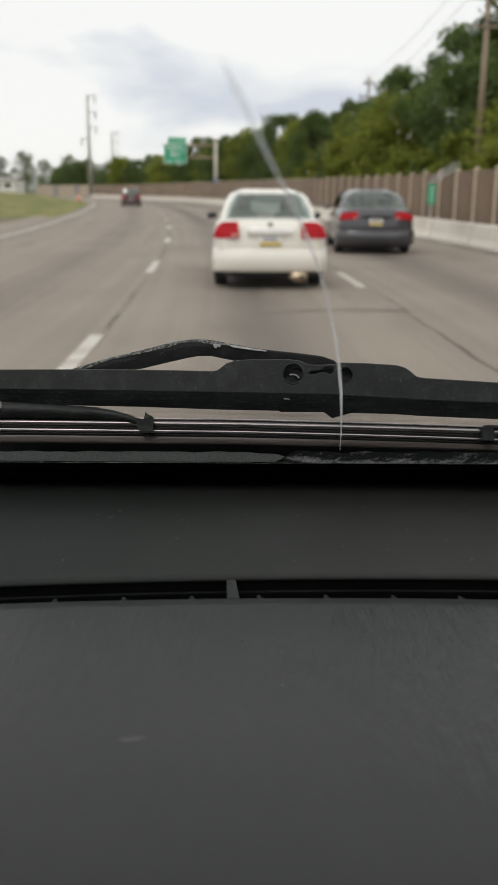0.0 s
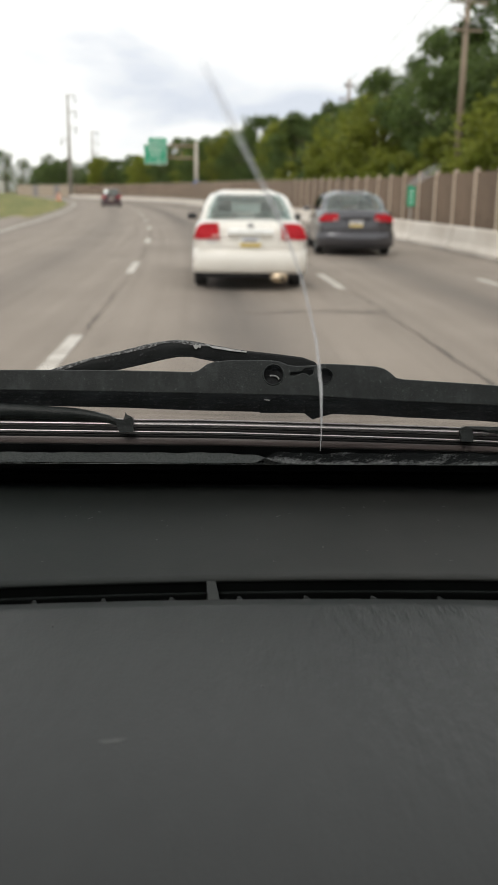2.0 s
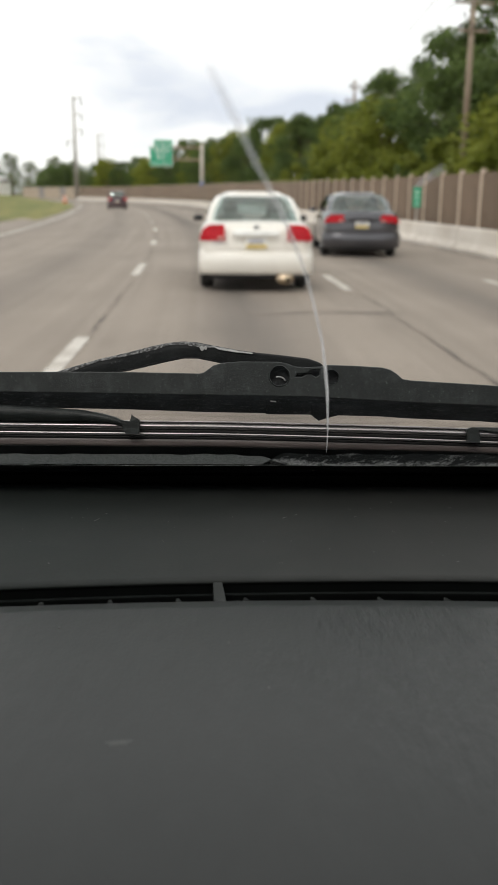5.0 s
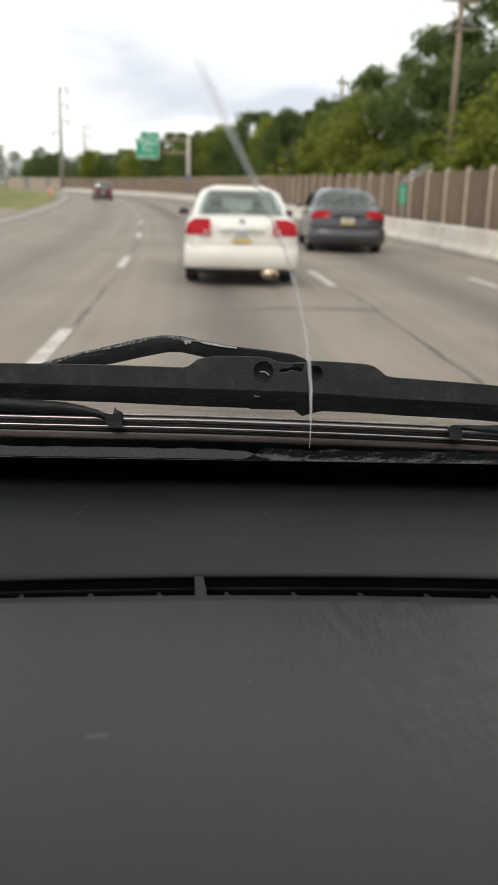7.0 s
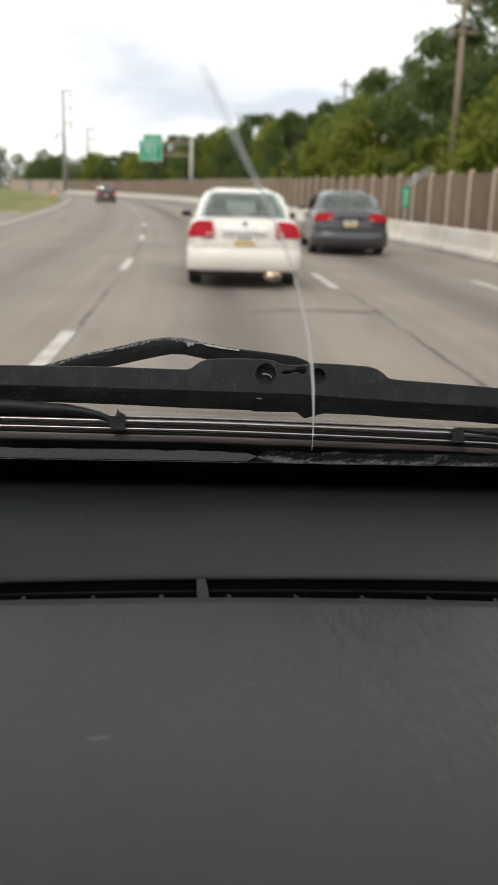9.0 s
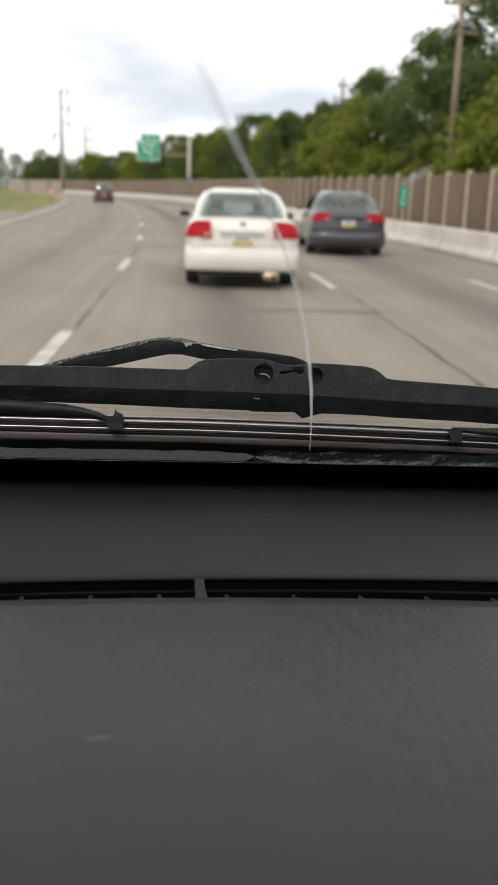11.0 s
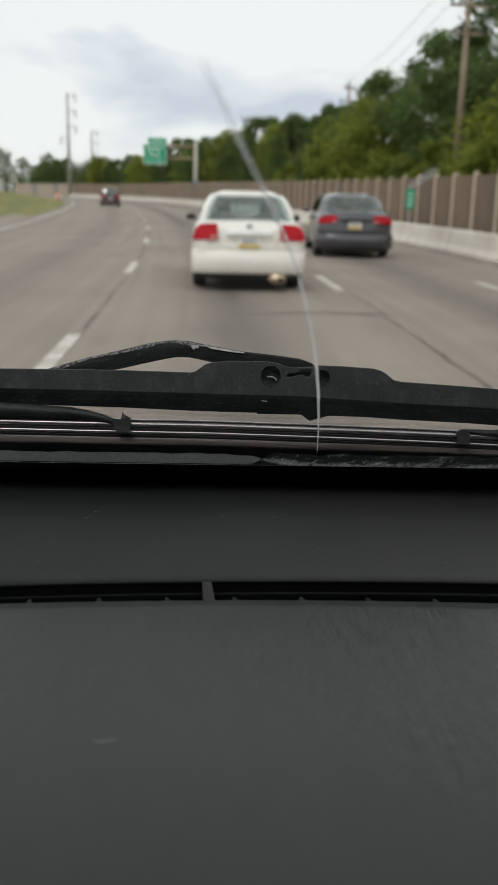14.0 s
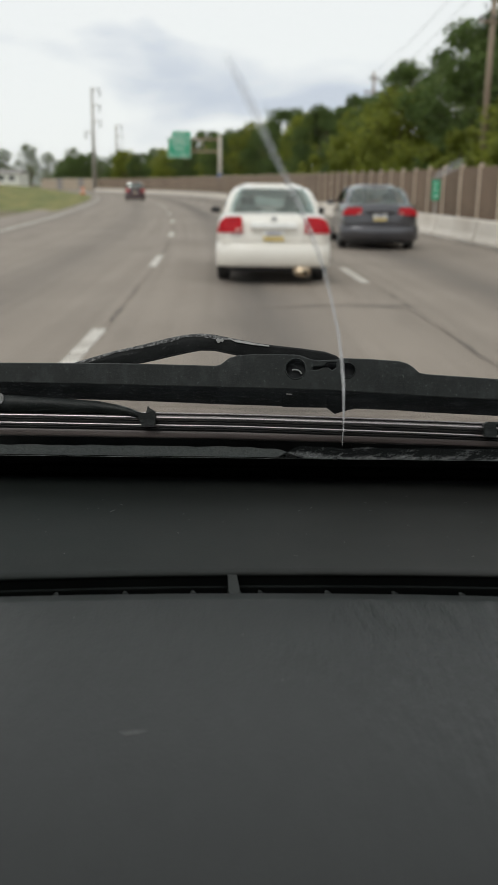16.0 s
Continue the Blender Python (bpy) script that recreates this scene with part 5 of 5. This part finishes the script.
# arm: x, top, foot, distance behind the bridge
ARM = [(-150.1, 51.5, 49.3), (-128.1, 58.6, 51.1), (-106.1, 65.2, 53.7), (-84.1, 70.4, 56.8), (-62.1, 76.2, 62.1), (-51.1, 78.4, 64.7), (-40.1, 79.5, 66.9), (-29.1, 78.8, 66.9), (-15.8, 76.2, 64.3), (-0.4, 73.5, 61.2), (12.8, 71.8, 59.0), (39.2, 69.1, 56.4), (56.8, 66.9, 54.6), (65.6, 63.8, 53.7), (70.9, 59.4, 52.8)]
rings, edge = [], []
for i, (x, a, c) in enumerate(ARM):
    x, a, c = x / 1000, a / 1000, c / 1000
    y = 0.012 + max(0, 6 - i) * 0.004
    x, a, c = (v * (1 + y / 0.70) for v in (x, a, c))
    m_ = (a + c) / 2
    rings.append([(x, y + 0.004, a + 0.0002), (x, y - 0.0062, a - 0.0002), (x, y - 0.0072, a - 0.0016), (x, y - 0.0074, m_), (x, y - 0.0068, c + 0.0008), (x, y, c), (x, y + 0.006, m_)])
    if i < 10:
        edge.append([(x, y, a + 0.0005), (x, y - 0.0064, a + 0.0001), (x, y - 0.0075, a - 0.0014), (x, y - 0.0077, a - 0.0026 - 0.0010 * math.sin(i * 2.1)), (x, y - 0.0058, a - 0.0020)])
arm = part("arm", loft(rings), M_ARM, wiper, "black bowed arm with worn paint", smooth=True)
arm.data.set_sharp_from_angle(angle=radians(32))
part("worn_edge", loft(edge), M_WORN, arm, "chipped pale edge")
part("arm_glint", plate(mm([(-16.3, 76.4), (-9.2, 75.5), (1.8, 73.7), (13.6, 72.0), (13.6, 71.1), (1.8, 72.2), (-12.8, 74.4)]), 0.0030, 0.0062), M_BARE, arm, "bare metal edge")
part("paint_chip", plate(mm([(-28.2, 76.2), (-26.4, 77.3), (-24.7, 76.6), (-22.9, 77.3), (-22.0, 75.7), (-22.9, 74.0), (-24.2, 75.1), (-25.5, 73.5), (-26.9, 73.7)]), 0.0030, 0.0062), M_SPECK, arm)

# second bridge and its claws
LINK = [(-220.6, 31.7, 17.6), (-194.2, 31.3, 17.6), (-167.7, 29.9, 18.1), (-141.3, 28.2, 17.6), (-119.3, 26.9, 17.6), (-103.9, 24.2, 16.7), (-93.8, 21.6, 15.4), (-87.6, 18.9, 13.6), (-84.1, 16.7, 11.9)]
link_rings = [[(x / 1000, 0.002, a / 1000), (x / 1000, -0.004, a / 1000 - 0.001), (x / 1000, -0.0055, (a + c) / 2000), (x / 1000, -0.003, c / 1000), (x / 1000, 0.004, c / 1000)] for x, a, c in LINK]
part("claw_bridge", loft(link_rings), M_WIPER, wiper, smooth=True)
part("claw", plate(mm([(-88.5, 18.5), (-80.6, 17.6), (-74.8, 19.8), (-73.5, 17.2), (-74.0, 8.4), (-84.1, 7.9), (-85.8, 11.9)]), -0.0075, 0.003), M_WIPER, wiper)
part("torn_tip", plate(mm([(-81.2, 17.8), (-80.2, 20.6), (-79.6, 23.8), (-78.4, 21.6), (-76.6, 20.8), (-74.8, 19.9), (-74.2, 17.2)]), -0.0072, -0.0064), M_SCUFF, wiper, "torn grey rubber tip")
part("claw_bridge", loft([[(x / 1000, 0.002, a / 1000), (x / 1000, -0.004, a / 1000 - 0.001), (x / 1000, -0.004, c / 1000), (x / 1000, 0.004, c / 1000)] for x, a, c in [(180.1, 11.9, 6.2), (183.6, 13.6, 9.7), (189.7, 14.5, 11.4), (210.9, 14.1, 8.8), (232.9, 15.0, 6.2)]]), M_WIPER, wiper, smooth=True)
part("claw", plate(mm([(179.6, 11.9), (183.6, 14.1), (188.0, 13.6), (189.7, 8.8), (189.7, 1.8), (180.9, 2.6)]), -0.0075, 0.003), M_WIPER, wiper)
part("pivot_pin", tube([(-0.1956, -0.007, 0.0275), (-0.1956, -0.001, 0.0275)], 0.0045, 14), M_SPECK, wiper)

# rails and rubber, gently sagging to one side
def long_bar(name_, z_of, half, y, mat_, label_="", flat=1.0):
    pts = []
    for i in range(25):
        x = -0.26 + 0.52 * i / 24
        pts.append((x, y, z_of(x)))
    rr = [[(x, y_ + half * flat * math.cos(2 * math.pi * k / 8), z + half * math.sin(2 * math.pi * k / 8)) for k in range(8)] for x, y_, z in pts]
    return part(name_, loft(rr), mat_, wiper, label_, smooth=True)


def sag(z0, drop):
    return lambda x: z0 - drop * max(0.0, (x + 0.02) / 0.215) ** 1.3 - 0.0006 * math.cos(x * 14)


long_bar("rail", sag(0.0145, 0.0062), 0.0021, 0.0, M_RAIL, "bright metal rail", 1.3)
long_bar("rail_edge", sag(0.0183, 0.0064), 0.0007, 0.001, M_RAIL, "thin bright edge above the rail")
long_bar("rail_gap_strip", sag(0.0170, 0.0063), 0.0008, 0.002, M_RUBBER)
long_bar("rail_backing", sag(0.0112, 0.0062), 0.0019, 0.002, M_RUBBER)
long_bar("thin_rail", sag(0.0087, 0.0066), 0.0011, 0.0, M_RAIL, "thin bright rail")
# dark bar in place of the shadow between thin rail and blade
long_bar("rail_shadow_strip", sag(0.0062, 0.0064), 0.0016, 0.003, M_RUBBER, "dark bar standing in for the shadow below the thin rail")
long_bar("rubber_blade", sag(0.0026, 0.0052), 0.0042, 0.005, M_PLUM, "brownish worn rubber blade", 0.6)

# cowl behind the foot of the glass
cowl = tagged(link("cowl_panel", loft([[(x, 0.742, -0.2345), (x, 0.740, -0.2085 + q), (x, 0.746, -0.2050 + q), (x, 0.80, -0.240), (x, 0.80, -0.275)] for x, q in ((-0.75, 0.002), (-0.3, 0.001), (-0.1, 0.0), (0.1, -0.001), (0.75, -0.006))]), M_COWL),
              "matt black plastic cowl panel at the foot of the windshield", "cowl panel")
cowl.location.z = EYE_Z

# pale specks and scratches on the far pad
for k, (x, y, w, l, a) in enumerate(((-0.1060, 0.6520, 0.0004, 0.0055, 35), (-0.1260, 0.6560, 0.0005, 0.0012, 0), (0.0390, 0.6580, 0.0004, 0.004, 50), (0.1180, 0.628, 0.0004, 0.0012, 0), (0.041, 0.607, 0.0004, 0.001, 0), (-0.020, 0.63, 0.0004, 0.001, 20), (0.0945, 0.660, 0.0004, 0.002, 70))):
    zz = -0.2420 - 0.0012 * (y - 0.60) / 0.08
    s = link("lint", boxes((-w * 0.6, w * 0.6, -l / 2, l / 2, 0.0, 0.0004)), M_LINT, dash)
    s.matrix_basis = pose(x, y, zz + 0.0002, 0, 0, -a)
rng = random.Random(5)
for k in range(26):
    x, y = rng.uniform(-0.17, 0.18), rng.uniform(0.565, 0.70)
    w, l_ = rng.uniform(0.00018, 0.0004), rng.uniform(0.0004, 0.0011)
    s = link("lint", boxes((-w, w, -l_, l_, -0.0003, 0.0003)), M_LINT, dash)
    s.matrix_basis = pose(x, y, -0.2414 - 0.0020 * max(0.0, y - 0.55) / 0.15, 0, 0, rng.uniform(0, 180))

# scuff and crumbs on the near pad
def smear(y):
    return -0.2478 - (0.38 - y) * 0.125


outline = [(-0.0540 + 0.0062 * math.cos(u) * (1 + 0.25 * math.sin(3 * u)), 0.3700 + 0.0024 * math.sin(u) * (1 + 0.3 * math.cos(2 * u)) + 0.0008 * math.cos(u)) for u in (2 * math.pi * i / 18 for i in range(18))]
part("scuff_mark", loft([[(x, y, smear(y) + h) for x, y in outline] for h in (-0.0006, 0.00012)]), M_SCUFF, dash, "pale scuff mark")
for k, (x, y) in enumerate(((0.0180, 0.4115), (-0.0030, 0.4555), (-0.1010, 0.4720), (0.0930, 0.4380))):
    zz = -0.2450 + (y - 0.41) * 0.063 if y < 0.44 else -0.2431 + (y - 0.44) * 0.040
    part("crumb", boxes((x - 0.0005, x + 0.0005, y - 0.0006, y + 0.0006, zz - 0.0004, zz + 0.0005), bevel=0.0002), M_LINT, dash)

# the cabin round the eye; its lining is unseen, added to dim the pads
cabin = thing("car_cabin", (0, 0, EYE_Z), "dark grey car body with a plain pale cabin lining", "car interior", kind="structure")
# the front edge is drawn forward, out of view, to dim the near pad
part("headliner", boxes((-0.75, 0.75, -1.9, 0.06, 0.190, 0.23)), M_HEADLINER, cabin)
# unseen board under the glass top, added to cut daylight on the near pad
part("header_light_block", loft([[(x, -0.06, glass_z(-0.06) - 0.004), (x, 0.185, glass_z(0.185) - 0.003), (x, 0.185, glass_z(0.185) - 0.008), (x, -0.06, glass_z(-0.06) - 0.03)] for x in (-0.75, 0.75)]), M_HEADLINER, cabin)
part("rear_lining", boxes((-0.75, 0.75, -1.95, -1.9, -0.7, 0.23)), M_HEADLINER, cabin)
part("floor_lining", boxes((-0.75, 0.75, -1.9, 0.10, -0.95, -0.92)), M_DASHIN, cabin)
for s in (-1, 1):
    part("door_lining", boxes((min(s * 0.75, s * 0.79), max(s * 0.75, s * 0.79), -1.9, 0.82, -0.95, -0.22)), M_DASH, cabin)
    part("roof_pillar", loft([[(s * 0.75, y, z), (s * 0.80, y, z), (s * 0.80, y + 0.06, z), (s * 0.75, y + 0.06, z)] for y, z in ((0.76, -0.26), (-0.06, 0.20))]), M_HEADLINER, cabin)
    # unseen walls across the side windows, added to keep daylight off the near pad
    part("side_light_block", boxes((min(s * 0.75, s * 0.79), max(s * 0.75, s * 0.79), -1.9, 0.12, -0.22, 0.2)), M_HEADLINER, cabin)
part("roof_panel", boxes((-0.79, 0.79, -1.98, 0.055, 0.232, 0.262), bevel=0.012), M_CARGREY, cabin, "dark painted roof")
part("tail_panel", boxes((-0.79, 0.79, -1.985, -1.953, -0.88, 0.230), bevel=0.012), M_CARGREY, cabin, "dark painted tail")
for s in (-1, 1):
    part("side_panel", boxes((min(s * 0.792, s * 0.812), max(s * 0.792, s * 0.812), -1.95, 0.82, -0.72, -0.22), bevel=0.008), M_CARGREY, cabin, "dark painted flank")
    part("quarter_panel", boxes((min(s * 0.792, s * 0.804), max(s * 0.792, s * 0.804), -1.95, 0.10, -0.216, 0.229), bevel=0.004), M_CARGREY, cabin, "dark painted flank")
hood = []
for y, top, half in ((0.845, -0.300, 0.79), (1.10, -0.345, 0.79), (1.40, -0.420, 0.77), (1.62, -0.510, 0.72), (1.72, -0.640, 0.66)):
    hood.append([(-half, y, -1.05), (-half, y, top - 0.10), (-half * 0.86, y, top - 0.02), (0, y, top), (half * 0.86, y, top - 0.02), (half, y, top - 0.10), (half, y, -1.05)])
part("front_body", loft(hood), M_CARGREY, cabin, "dark painted hood and front wings", smooth=True)
for s in (-1, 1):
    wheel(cabin, s * 0.72, 1.28, 0.32, 0.20, s, -EYE_Z)
    wheel(cabin, s * 0.72, -1.30, 0.32, 0.20, s, -EYE_Z)
